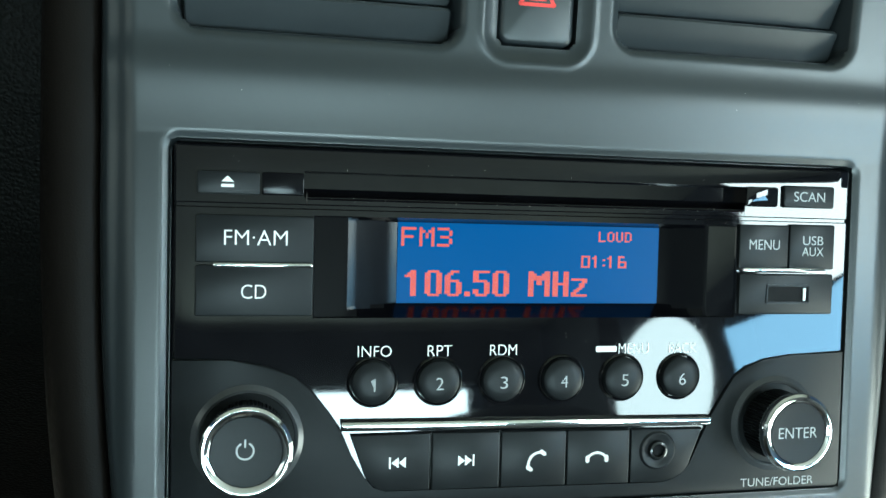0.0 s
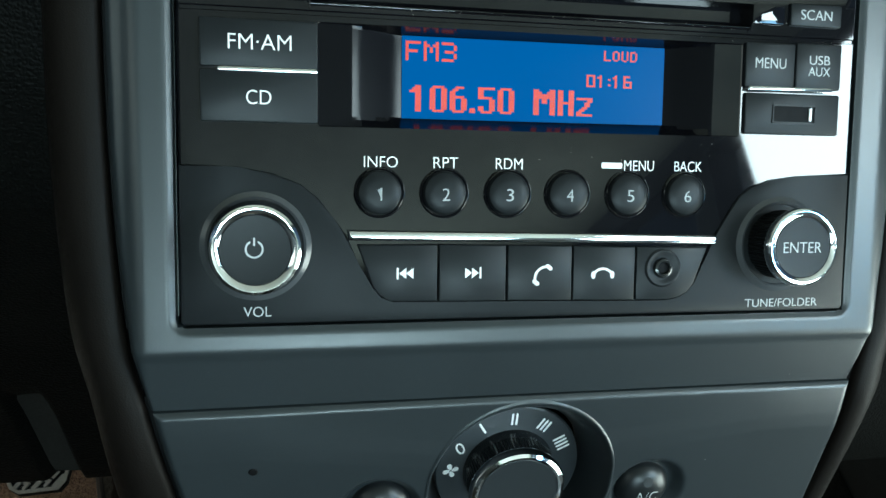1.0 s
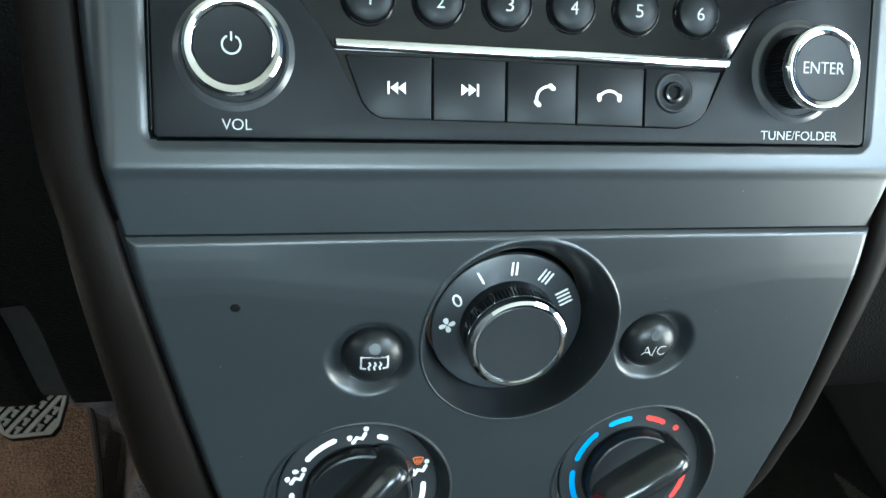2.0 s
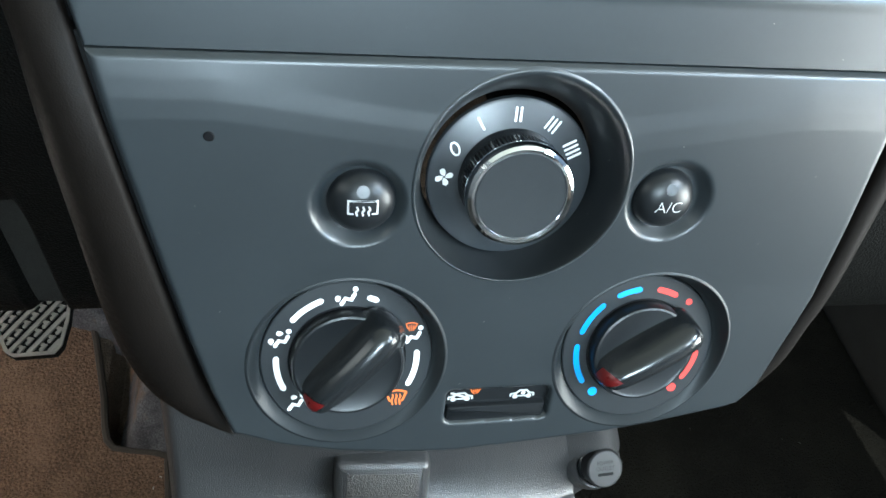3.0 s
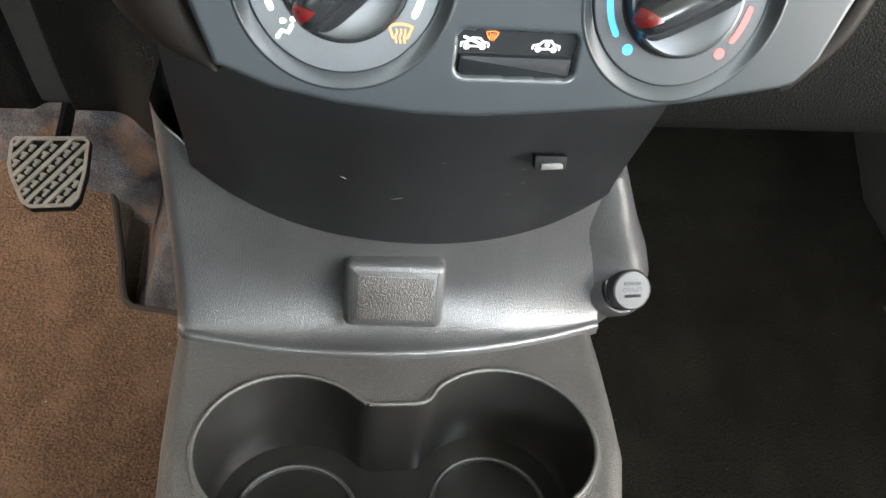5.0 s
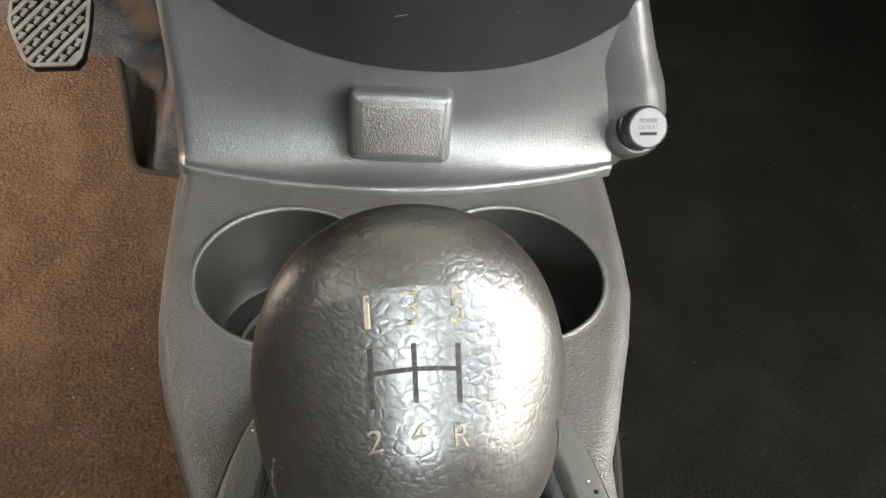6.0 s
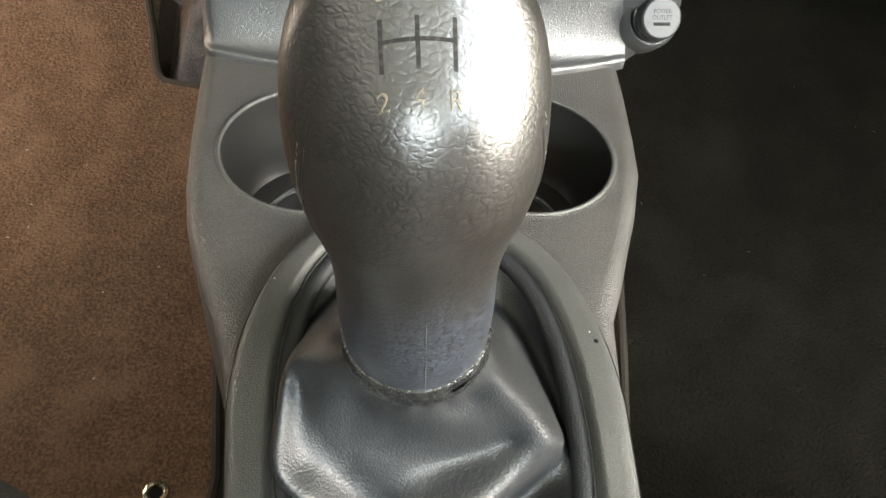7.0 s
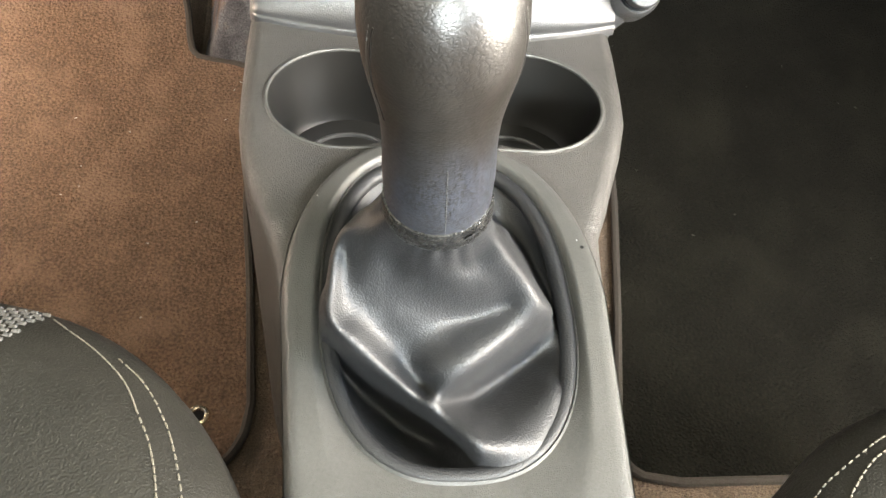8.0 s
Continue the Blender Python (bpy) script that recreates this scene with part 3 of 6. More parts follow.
def key(name, x0, x1, y0, y1, label="", w=0.0011, pts=None, mat=BUTTON):
    pts = [(x * mm, y * mm) for x, y in pts] if pts else rrect(x0 * mm, x1 * mm, y0 * mm, y1 * mm, 0.0006, 2)
    return part(name, plate(pts, -0.003, w, 0.0004, 2), mat, radio, label)


e = key("eject_button", -94.3, -78.4, 36.4, 42.4)
bm = prism(bmesh.new(), [(-88.2 * mm, 39.6 * mm), (-85.0 * mm, 39.6 * mm), (-86.6 * mm, 41.2 * mm)], 0.0011, 0.0012)
prism(bm, rrect(-88.2 * mm, -85.0 * mm, 38.2 * mm, 39.0 * mm), 0.0011, 0.0012)
part("eject_sign", bm, WHITE, e)
key("blank_left", -78.0, -67.0, 36.5, 42.5, w=0.0004, mat=FRAME)
key("blank_right", 63.9, 74.6, 37.3, 43.3, w=0.0006, mat=GLOSS)
key("slot_lip", -66.6, 63.4, 35.5, 36.3, w=0.0009, mat=GLOSS)
k = key("scan_button", 76.2, 93.6, 37.3, 44.0)
printed("lettering", "SCAN", 84.9 * mm, 40.7 * mm, 10.6 * mm, 2.9 * mm, 0.0011, GREY_PRINT, k)
k = key("fm_am_button", -94.5, -64.3, 18.6, 31.1)
printed("lettering", "FM·AM", -79.2 * mm, 25.2 * mm, 16.2 * mm, 3.9 * mm, 0.0011, WHITE, k)
k = key("cd_button", -94.5, -64.3, 4.5, 17.9)
printed("lettering", "CD", -79.6 * mm, 11.0 * mm, 6.4 * mm, 3.7 * mm, 0.0011, WHITE, k)
part("chrome_bar", plate(rrect(-0.0900, -0.0644, 0.0173, 0.0187, 0.0005, 2), -0.002, 0.0020, 0.0005, 2), CHROME, radio, "thin chrome bar")
k = key("menu_button", 61.8, 78.4, 18.6, 31.9)
printed("lettering", "MENU", 70.2 * mm, 25.9 * mm, 10.2 * mm, 3.0 * mm, 0.0011, GREY_PRINT, k)
k = key("usb_aux_button", 78.8, 94.3, 18.6, 32.3)
printed("lettering", "USB", 86.8 * mm, 27.4 * mm, 7.0 * mm, 2.7 * mm, 0.0011, GREY_PRINT, k)
printed("lettering", "AUX", 86.8 * mm, 24.0 * mm, 7.4 * mm, 2.7 * mm, 0.0011, GREY_PRINT, k)
part("chrome_bar", plate(rrect(0.0626, 0.0910, 0.0175, 0.0190, 0.0005, 2), -0.002, 0.0020, 0.0005, 2), CHROME, radio, "thin chrome bar")
k = key("usb_cover", 62.3, 94.3, 4.8, 17.1)
bm = stroke([[(71.6 * mm, 8.4 * mm), (71.6 * mm, 13.6 * mm), (85.9 * mm, 13.6 * mm), (85.9 * mm, 8.4 * mm), (71.6 * mm, 8.4 * mm)]], 0.0006, 0.0010, 0.0004)
part("port_rim", bm, BUTTON, k)
part("port", plate(rrect(0.0718, 0.0857, 0.0086, 0.0134, 0.0004, 2), 0.0010, 0.00115), DARK, k, "black port opening")
part("port_tongue", plate(rrect(0.0838, 0.0846, 0.0090, 0.0128), 0.0012, 0.0016), WHITE, k)

# display
lcd = part("display", plate(rrect(-0.0404, 0.0397, 0.0071, 0.0303), -0.0078, -0.0073), LCD, radio, "backlit blue display")
# dot-matrix characters, one row of dots a word
SMALL = {"F": "11111 10000 10000 11110 10000 10000 10000", "M": "10001 11011 10101 10101 10001 10001 10001", "3": "11110 00001 00001 01110 00001 00001 11110",
         "L": "1000 1000 1000 1000 1000 1000 1111", "O": "0110 1001 1001 1001 1001 1001 0110", "U": "1001 1001 1001 1001 1001 1001 0110", "D": "1110 1001 1001 1001 1001 1001 1110",
         "0": "1111 1001 1001 1001 1001 1001 1111", "1": "0100 1100 0100 0100 0100 0100 0100", "6": "1110 1000 1000 1111 1001 1001 1111", ":": "0 0 1 0 0 1 0"}
LARGE = {"1": "001100 011100 111100 001100 001100 001100 001100 001100 001100 001100 001100", "0": "011110 110011 110011 110011 110011 110011 110011 110011 110011 110011 011110",
         "6": "001110 011000 110000 110000 111110 110011 110011 110011 110011 110011 011110", ".": "00 00 00 00 00 00 00 00 00 11 11",
         "5": "111111 110000 110000 110000 111110 000011 000011 000011 110011 110011 011110", " ": "00000 00000 00000 00000 00000 00000 00000 00000 00000 00000 00000",
         "M": "11000011 11100111 11111111 11111111 11011011 11011011 11000011 11000011 11000011 11000011 11000011",
         "H": "110011 110011 110011 110011 110011 111111 110011 110011 110011 110011 110011", "z": "000000 000000 000000 111111 000011 000110 000110 001100 011000 110000 111111"}


def dots(body, glyphs, x0, x1, y0, y1):
    """The body's characters out of square dots that fill the rectangle."""
    bm = bmesh.new()
    cells = [glyphs[c].split() for c in body]
    wide, rows = sum(len(g[0]) + 1 for g in cells) - 1, len(cells[0])
    sx, sy, col = (x1 - x0) / wide, (y1 - y0) / rows, 0
    for g in cells:
        for r, line in enumerate(g):
            for c, on in enumerate(line):
                if on == "1":
                    x, y = x0 + (col + c) * sx, y1 - (r + 1) * sy
                    prism(bm, rrect(x * mm, (x + sx * 0.97) * mm, y * mm, (y + sy * 0.95) * mm), -0.00725, -0.00715)
        col += len(g[0]) + 1
    return bm


for body, glyphs, x0, x1, y0, y1 in (("FM3", SMALL, -39.4, -24.6, 23.4, 28.8), ("LOUD", SMALL, 20.2, 30.8, 25.6, 28.6), ("01:16", SMALL, 14.9, 29.4, 17.8, 21.4), ("106.50 MHz", LARGE, -38.2, 17.0, 9.2, 16.6)):
    part("lettering", dots(body, glyphs, x0, x1, y0, y1), LCD_INK, lcd)

# six preset keys with their names above
for k, (u, word, wd) in enumerate(((-47.6, "INFO", 9.3), (-29.4, "RPT", 7.0), (-11.0, "RDM", 7.9), (6.9, "", 0), (25.5, "MENU", 9.4), (43.7, "BACK", 8.9))):
    pr = part("preset_button", lathe([(0, 2.7), (3.0, 2.62), (4.8, 2.35), (5.7, 1.9), (6.1, 1.2), (6.15, -1)][::1] and [(r * mm, z * mm) for r, z in [(0, 2.7), (3.0, 2.62), (4.8, 2.35), (5.7, 1.9), (6.1, 1.2), (6.15, -1)]], 40), BUTTON, radio, "round domed black key", m=pose(u * mm, -13.7 * mm, 0))
    part("ring", lathe([(6.2 * mm, -0.5 * mm), (6.25 * mm, 0.7 * mm), (6.5 * mm, 0.9 * mm), (6.8 * mm, 0.6 * mm), (7.1 * mm, 0.0)], 40), GLOSS, pr)
    if k == 0:
        part("lettering", stroke([[(-0.6 * mm, 0.6 * mm), (0.25 * mm, 1.3 * mm), (0.25 * mm, -2.0 * mm)]], 0.00045, 0.00262), GREY_PRINT, pr)
    else:
        printed("lettering", str(k + 1), 0.1 * mm, -0.4 * mm, (1.3 if k == 0 else 2.1) * mm, 3.4 * mm, 0.00262, GREY_PRINT, pr)
    if word:
        x = u + (3.6 if k == 4 else 1.2 if k == 5 else 0.4)
        printed("lettering", word, x * mm, -5.3 * mm, wd * mm, 3.0 * mm, 0.00005, WHITE, radio)
part("print_bar", plate(rrect(0.0173, 0.0238, -0.0062, -0.0045, 0.0004, 2), 0.00005, 0.00015), WHITE, radio)

bm = prism(bmesh.new(), [(-0.0560, -0.0267), (0.0537, -0.0284), (0.0545, -0.0258), (-0.0563, -0.0240)], -0.001, 0.0024, 0.0008, 3)
part("chrome_bar", bm, CHROME, radio, "long chrome bar")
lows = [[(-53.6, -28.0), (-49.4, -39.6), (-47.6, -42.0), (-44.6, -43.8), (-31.3, -44.0), (-31.3, -28.0)],
        [(-30.8, -44.1), (-11.3, -44.3), (-11.3, -28.3), (-30.8, -28.0)], [(-10.8, -44.3), (8.6, -44.6), (8.6, -28.6), (-10.8, -28.3)],
        [(9.0, -44.6), (28.3, -44.9), (28.3, -29.0), (9.0, -28.6)], [(28.8, -44.9), (39.0, -45.0), (42.8, -44.2), (45.6, -42.6), (47.4, -40.4), (51.6, -29.3), (28.8, -29.0)]]
low_keys = [key(nm, 0, 0, 0, 0, w=0.0013, pts=p) for nm, p in zip(("previous_button", "next_button", "call_button", "hang_up_button", "jack_plate"), lows)]


def skip_sign(cx, cy, s):
    bm = bmesh.new()
    for d in (-0.7, 1.3):
        tri = [(cx + s * (d - 1.0) * mm, cy), (cx + s * (d + 1.0) * mm, cy + 1.5 * mm), (cx + s * (d + 1.0) * mm, cy - 1.5 * mm)]
        prism(bm, tri if s < 0 else tri[::-1], 0.0013, 0.0014)
    a, b = sorted((cx - s * 2.4 * mm, cx - s * 1.9 * mm))
    return prism(bm, rrect(a, b, cy - 1.6 * mm, cy + 1.6 * mm), 0.0013, 0.0014)


part("skip_sign", skip_sign(-40.4 * mm, -36.0 * mm, 1), WHITE, low_keys[0])
part("skip_sign", skip_sign(-21.0 * mm, -36.1 * mm, -1), WHITE, low_keys[1])
for kk, cx, cy, turn in ((low_keys[2], -1.2, -36.3, 48), (low_keys[3], 18.2, -36.2, 0)):
    ca, sa = math.cos(radians(turn)), math.sin(radians(turn))
    a = [(cx + x * ca - y * sa, cy + x * sa + y * ca) for x, y in arc(0, -2.6, 3.4, 150, 30, 10)]
    bm = stroke([[(x * mm, y * mm) for x, y in a]], 0.0007, 0.0013)
    for q in (a[0], a[-1]):
        o = Vector((q[0] - cx, q[1] - cy)).normalized() * 0.3
        d = Vector((-sa, ca))
        stroke([[((q[0] + d.x * 0.5) * mm, (q[1] + d.y * 0.5) * mm), ((q[0] - d.x * 0.9) * mm, (q[1] - d.y * 0.7) * mm)]], 0.0012, 0.0013, bm=bm)
    part("phone_sign", bm, WHITE, kk)
jk = part("jack_ring", lathe([(r * mm, z * mm) for r, z in ((1.7, -1), (1.75, 2.2), (2.1, 2.5), (2.7, 2.3), (3.1, 1.3))], 36), SATIN, low_keys[4], "black ring of the headphone socket", m=pose(37.2 * mm, -35.4 * mm, 0))
part("jack_hole", lathe([(0, 0.0014), (0.00175, 0.0014)], 24), DARK, jk)
part("jack_dish", lathe([(r * mm, z * mm) for r, z in ((3.0, 1.32), (3.9, 1.36), (4.6, 1.75), (5.2, 1.75), (5.8, 1.3))], 36), BUTTON, jk)


RING = material("satin_grey_ring", (0.045, 0.047, 0.05), 0.22)


def knob(cx, cy, tall, parent, label):
    k = part("knob", lathe([(r * mm, z * mm) for r, z in ((10.2, 0), (10.2, tall - 3.2), (10.9, tall - 2.6))], 64), SATIN, parent, label, m=pose(cx * mm, cy * mm, 0))
    bm = bmesh.new()
    for j in range(60):
        a = 2 * math.pi * j / 60
        p = [(10.5 * mm * math.cos(a + d), 10.5 * mm * math.sin(a + d)) for d in (-0.022, 0.022)] + [(10.0 * mm * math.cos(a + d), 10.0 * mm * math.sin(a + d)) for d in (0.022, -0.022)]
        prism(bm, p, 0.0005, (tall - 3.4) * mm)
    tagged(part("knurling", bm, MATTE, k), kind="stuff")
    part("chrome_ring", lathe([(r * mm, z * mm) for r, z in ((10.5, tall - 3.6), (11.4, tall - 2.8), (11.7, tall - 1.6), (11.4, tall - 0.5), (10.7, tall), (9.8, tall - 0.05), (9.1, tall - 0.5), (8.9, tall - 1.0))], 64), CHROME, k, "polished chrome ring")
    part("cap", lathe([(r * mm, z * mm) for r, z in ((9.0, tall - 0.9), (8.8, tall - 0.5), (6, tall - 0.75), (0, tall - 0.85))], 64), BUTTON, k)
    part("base_ring", lathe([(r * mm, z * mm) for r, z in ((10.4, 0.5), (11.0, 0.4), (12.0, 0.5), (12.5, 1.4), (13.2, 1.7), (13.9, 1.3), (14.6, 0.85))], 64), RING, k)
    return k


vk = knob(-80.6, -28.2, 13, radio, "round volume knob with a chrome ring")
bm = stroke([[(x * mm, y * mm) for x, y in arc(-0.3, 0.2, 2.1, 120, 420, 20)], [(-0.3 * mm, 1.2 * mm), (-0.3 * mm, 3.0 * mm)]], 0.00045, 0.0122)
part("power_sign", bm, GREY_PRINT, vk)
ek = knob(76.0, -28.6, 13, radio, "round tuning knob with a chrome ring")
printed("lettering", "ENTER", 0.0, 0.0, 12.6 * mm, 3.1 * mm, 0.01225, GREY_PRINT, ek)
printed("lettering", "VOL", -80.4 * mm, -45.9 * mm, 7.2 * mm, 2.7 * mm, 0.0008, GREY_PRINT, radio)
printed("lettering", "TUNE/FOLDER", 77.9 * mm, -46.7 * mm, 25.0 * mm, 2.5 * mm, 0.0008, GREY_PRINT, radio)

# ---- heater control panel ----
HVAC = pose(0, -0.0287, 0.645, 90)
# dial plastic lightened to offset the shade down in the bowl
FAN_FACE = material("fan_face_plastic", (0.030, 0.034, 0.038), 0.32, spec=0.5, vary=0.08)
BOWL = material("bowl_black_plastic", (0.0120, 0.0140, 0.0155), 0.30, spec=0.40, vary=0.06)
hvac = thing("heater_panel", HVAC, "grey plastic heater control panel with three rotary dials", "heater controls")
ZT = 0.7098 - 0.645


def hv_bottom(x):
    return bend(x, [(-0.085, -0.0545), (-0.0783, -0.0560), (-0.066, -0.0613), (-0.047, -0.0657), (-0.025, -0.0682), (-0.008, -0.0686), (0.007, -0.0676), (0.043, -0.0644), (0.060, -0.0618), (0.0864, -0.0563), (0.090, -0.0550)])


def hv_left(z):
    return bend(z, [(-0.070, -0.0735), (-0.058, -0.0795), (-0.039, -0.0862), (-0.020, -0.0910), (0.015, -0.0985), (0.0648, -0.1085)])


def hv_right(z):
    return bend(z, [(-0.070, 0.0800), (-0.0585, 0.0880), (-0.047, 0.0965), (-0.022, 0.1028), (-0.010, 0.1055), (0.016, 0.1074), (0.0648, 0.1090)])


def hv_base(x, z):
    crease = 0.0455 + 0.0075 * min(1, max(0.0, abs(x) - 0.03) / 0.05)
    w = bend(z, [(-0.075, 0.0056), (-0.058, 0.0046), (-0.030, 0.0026), (-0.005, 0.0012), (0.020, 0.0007), (crease - 0.004, 0.0002), (crease + 0.001, -0.0003), (crease + 0.006, -0.0011), (0.066, -0.0025)])
    return w


def dish(x, z, cx, cz, r0, r1, w0, slope, base, lip=0.0):
    d = math.hypot(x - cx, z - cz)
    if d >= r1:
        return base
    face = w0 + slope * (z - cz)
    if d <= r0:
        return face
    t = (d - r0) / (r1 - r0)
    return face + (base - face) * step_s(t) + lip * math.sin(math.pi * t)


DIALS = ((-0.0460, -0.0302), (0.0493, -0.0307))
DIAL_W, DIAL_TILT = -0.0005, 12.0


def hv_w(x, z):
    b = hv_base(x, z)
    b = dish(x, z, -0.0450, 0.0252, 0.0091, 0.0137, -0.0030, 0.0, b)
    b = dish(x, z, 0.0446, 0.0257, 0.0091, 0.0137, -0.0030, 0.0, b)
    g = rect_gap(x, z, -0.0142, 0.0202, -0.0554, -0.0425, 0.0022)
    if g < 0.0016:
        b -= 0.008 if g < 0 else 0.0009 * (1 - g / 0.0016) ** 2
    return b


def hv_sheet(s, t):
    zt = ZT
    x0, x1 = hv_left(0.0), hv_right(0.0)
    z = zt + (hv_bottom(x0 + (x1 - x0) * s) - zt) * t
    x = hv_left(z) + (hv_right(z) - hv_left(z)) * s
    z = zt + (hv_bottom(x) - zt) * t
    w = hv_w(x, z)
    rim = min(s * 0.2, (1 - s) * 0.2, t * 0.13, (1 - t) * 0.13)
    if rim < 0.0018:
        w -= 0.0012 * (1 - rim / 0.0018) ** 2
    return (x, z, w)


ss, ts = spaced(0, 1, 330), spaced(0, 1, 220)


def bowl_gap(x, z):
    """Distance inside the outer edge of the fan dial's bowl: round below, straight-sided above."""
    return 0.0303 - math.hypot(x, z - min(0.0325, max(0.0300, z)))


def rim_gap(x, z, cx, cz):
    return 0.0295 - math.hypot(x - cx, (z - cz - 0.0004) / 1.03)


bm = grid(ss, ts, hv_sheet)
gone = []
for f in bm.faces:
    c = f.calc_center_median()
    if bowl_gap(c.x, c.y) > -0.0004 or any(rim_gap(c.x, c.y, *q) > -0.0004 for q in DIALS):
        gone.append(f)
bmesh.ops.delete(bm, geom=gone, context="FACES")
part("panel", bm, BEZEL, hvac, "satin grey moulded panel", sharp=60)


def hollow(inner, outer, depth, power):
    """A sloping wall from an inner outline at the given depth up to a rounded lip on the panel."""
    def f(a, t):
        (x0, z0), (x1, z1) = inner(a), outer(a)
        low, out = depth(x0, z0), Vector((x1 - x0, z1 - z0)).normalized()
        if t < 0:
            return (x0, z0, low + 0.003 * t)
        if t <= 1:
            x, z = x0 + (x1 - x0) * t, z0 + (z1 - z0) * t
            top = hv_base(x1, z1) + 0.0003
            return (x, z, low + (top - low) * (t ** power if power > 1 else 1 - (1 - t) ** (1 / power)))
        d = (t - 1) * mm
        x, z = x1 + out.x * d, z1 + out.y * d
        return (x, z, hv_base(x, z) + bend(t, [(1, 0.0003), (1.25, 0.00036), (1.6, 0.0002), (2.4, -0.0002)]))
    return f


def bowl_out(a):
    x, z = 0.0303 * math.cos(a), 0.0303 * math.sin(a)
    return (x, 0.030 + z + (0.0025 * step_s(z / 0.006) if z > 0 else 0.0))


ANGLES = spaced(0, 2 * math.pi, 180)[:-1]
wall = hollow(lambda a: (0.0256 * math.cos(a), 0.0262 + 0.0256 * math.sin(a)), bowl_out, lambda x, z: -0.0172, 0.7)
part("bowl", grid(ANGLES, [-1] + spaced(0, 0.93, 14), wall, wrap=True), BOWL, hvac, "satin black bowl round the fan dial", sharp=80)
part("bowl_lip", grid(ANGLES, [0.93, 0.96, 0.98, 1.0, 1.25, 1.6, 2.4], wall, wrap=True), BEZEL, hvac, sharp=80)
for cx, cz in DIALS:
    wall = hollow(lambda a: (cx + 0.0264 * math.cos(a), cz + 0.0258 * math.sin(a)), lambda a: (cx + 0.0295 * math.cos(a), cz + 0.0004 + 0.0304 * math.sin(a)),
                  lambda x, z: DIAL_W - 0.2126 * (z - cz) - 0.0006, 1.5)
    part("dial_rim", grid(ANGLES, [-1] + spaced(0, 1, 14) + [1.25, 1.6, 2.4], wall, wrap=True), RIM, hvac, sharp=80)
bm = bmesh.new()
ring = [hv_sheet(s, 0) for s in spaced(0, 1, 60)] + [hv_sheet(1, t) for t in spaced(0, 1, 40)] + [hv_sheet(s, 1) for s in spaced(1, 0, 60)] + [hv_sheet(0, t) for t in spaced(1, 0, 40)]
va = [bm.verts.new(p) for p in ring]
vb = [bm.verts.new((x, z, -0.022)) for x, z, w in ring]
for k in range(len(ring)):
    j = (k + 1) % len(ring)
    bm.faces.new((va[k], va[j], vb[j], vb[k]))
part("panel_edge", bm, BEZEL, hvac)

# fan dial
fan = part("fan_dial", lathe([(r * mm, z * mm) for r, z in ((0, 0), (23.8, 0), (24.6, -0.4), (24.9, -1.5))], 72), FAN_FACE, hvac, "satin dial face with fan speed marks", m=pose(0.0006, 0.0250, -0.0143, -5))
fk = part("knob", lathe([(r * mm, z * mm) for r, z in ((15.6, 0), (15.3, 3), (15.0, 8.2), (15.1, 9.4))], 72), SATIN, fan, "ribbed fan knob with a chrome ring")
bm = bmesh.new()
for j in range(80):
    a = 2 * math.pi * j / 80
    p = [((15.55 - 0.3) * mm * math.cos(a + d), (15.55 - 0.3) * mm * math.sin(a + d)) for d in (-0.018, 0.018)] + [(14.7 * mm * math.cos(a + d), 14.7 * mm * math.sin(a + d)) for d in (0.018, -0.018)]
    prism(bm, p, 0.001, 0.0088)
tagged(part("knurling", bm, MATTE, fk), kind="stuff")
part("chrome_ring", lathe([(r * mm, z * mm) for r, z in ((14.8, 8.6), (15.8, 9.6), (15.9, 11.0), (15.3, 12.3), (14.3, 12.9), (13.5, 12.7), (13.1, 12.0))], 72), CHROME, fk, "polished chrome ring")
part("cap", lathe([(r * mm, z * mm) for r, z in ((13.2, 12.1), (12.9, 12.4), (8, 12.1), (0, 11.9))], 72), DIAL, fk)


def marks(n, a, r=19.8, h=4.0, gap=1.45):
    ca, sa = math.cos(radians(a)), math.sin(radians(a))
    out = []
    for k in range(n):
        o = (k - (n - 1) / 2) * gap
        x, y = r * ca - o * -sa, r * sa - o * ca
        out.append([((x - h / 2 * ca) * mm, (y - h / 2 * sa) * mm), ((x + h / 2 * ca) * mm, (y + h / 2 * sa) * mm)])
    return out


for n, a in ((1, 122), (2, 90), (3, 58), (4, 28)):
    part("speed_mark", stroke(marks(n, a), 0.0007, 0.00005), WHITE, fan)
part("off_mark", stroke([[(x * mm, y * mm) for x, y in [(-17.3 + 1.2 * math.cos(t) * 1.0 - 0.6 * math.sin(t), 9.2 + 1.9 * math.sin(t)) for t in spaced(0, 2 * math.pi, 20)]]], 0.0006, 0.00005), WHITE, fan)
bm = bmesh.new()
for q in range(4):
    a = radians(90 * q + 15)
    blade = [(0.2, -0.25), (1.3, -0.75), (2.3, -0.7), (2.75, 0.0), (2.5, 0.75), (1.7, 0.95), (0.7, 0.55)]
    prism(bm, [((-19.8 + x * math.cos(a) - y * math.sin(a)) * mm, (0.5 + x * math.sin(a) + y * math.cos(a)) * mm) for x, y in blade], 0.00005, 0.00015)
part("fan_sign", bm, WHITE, fan)


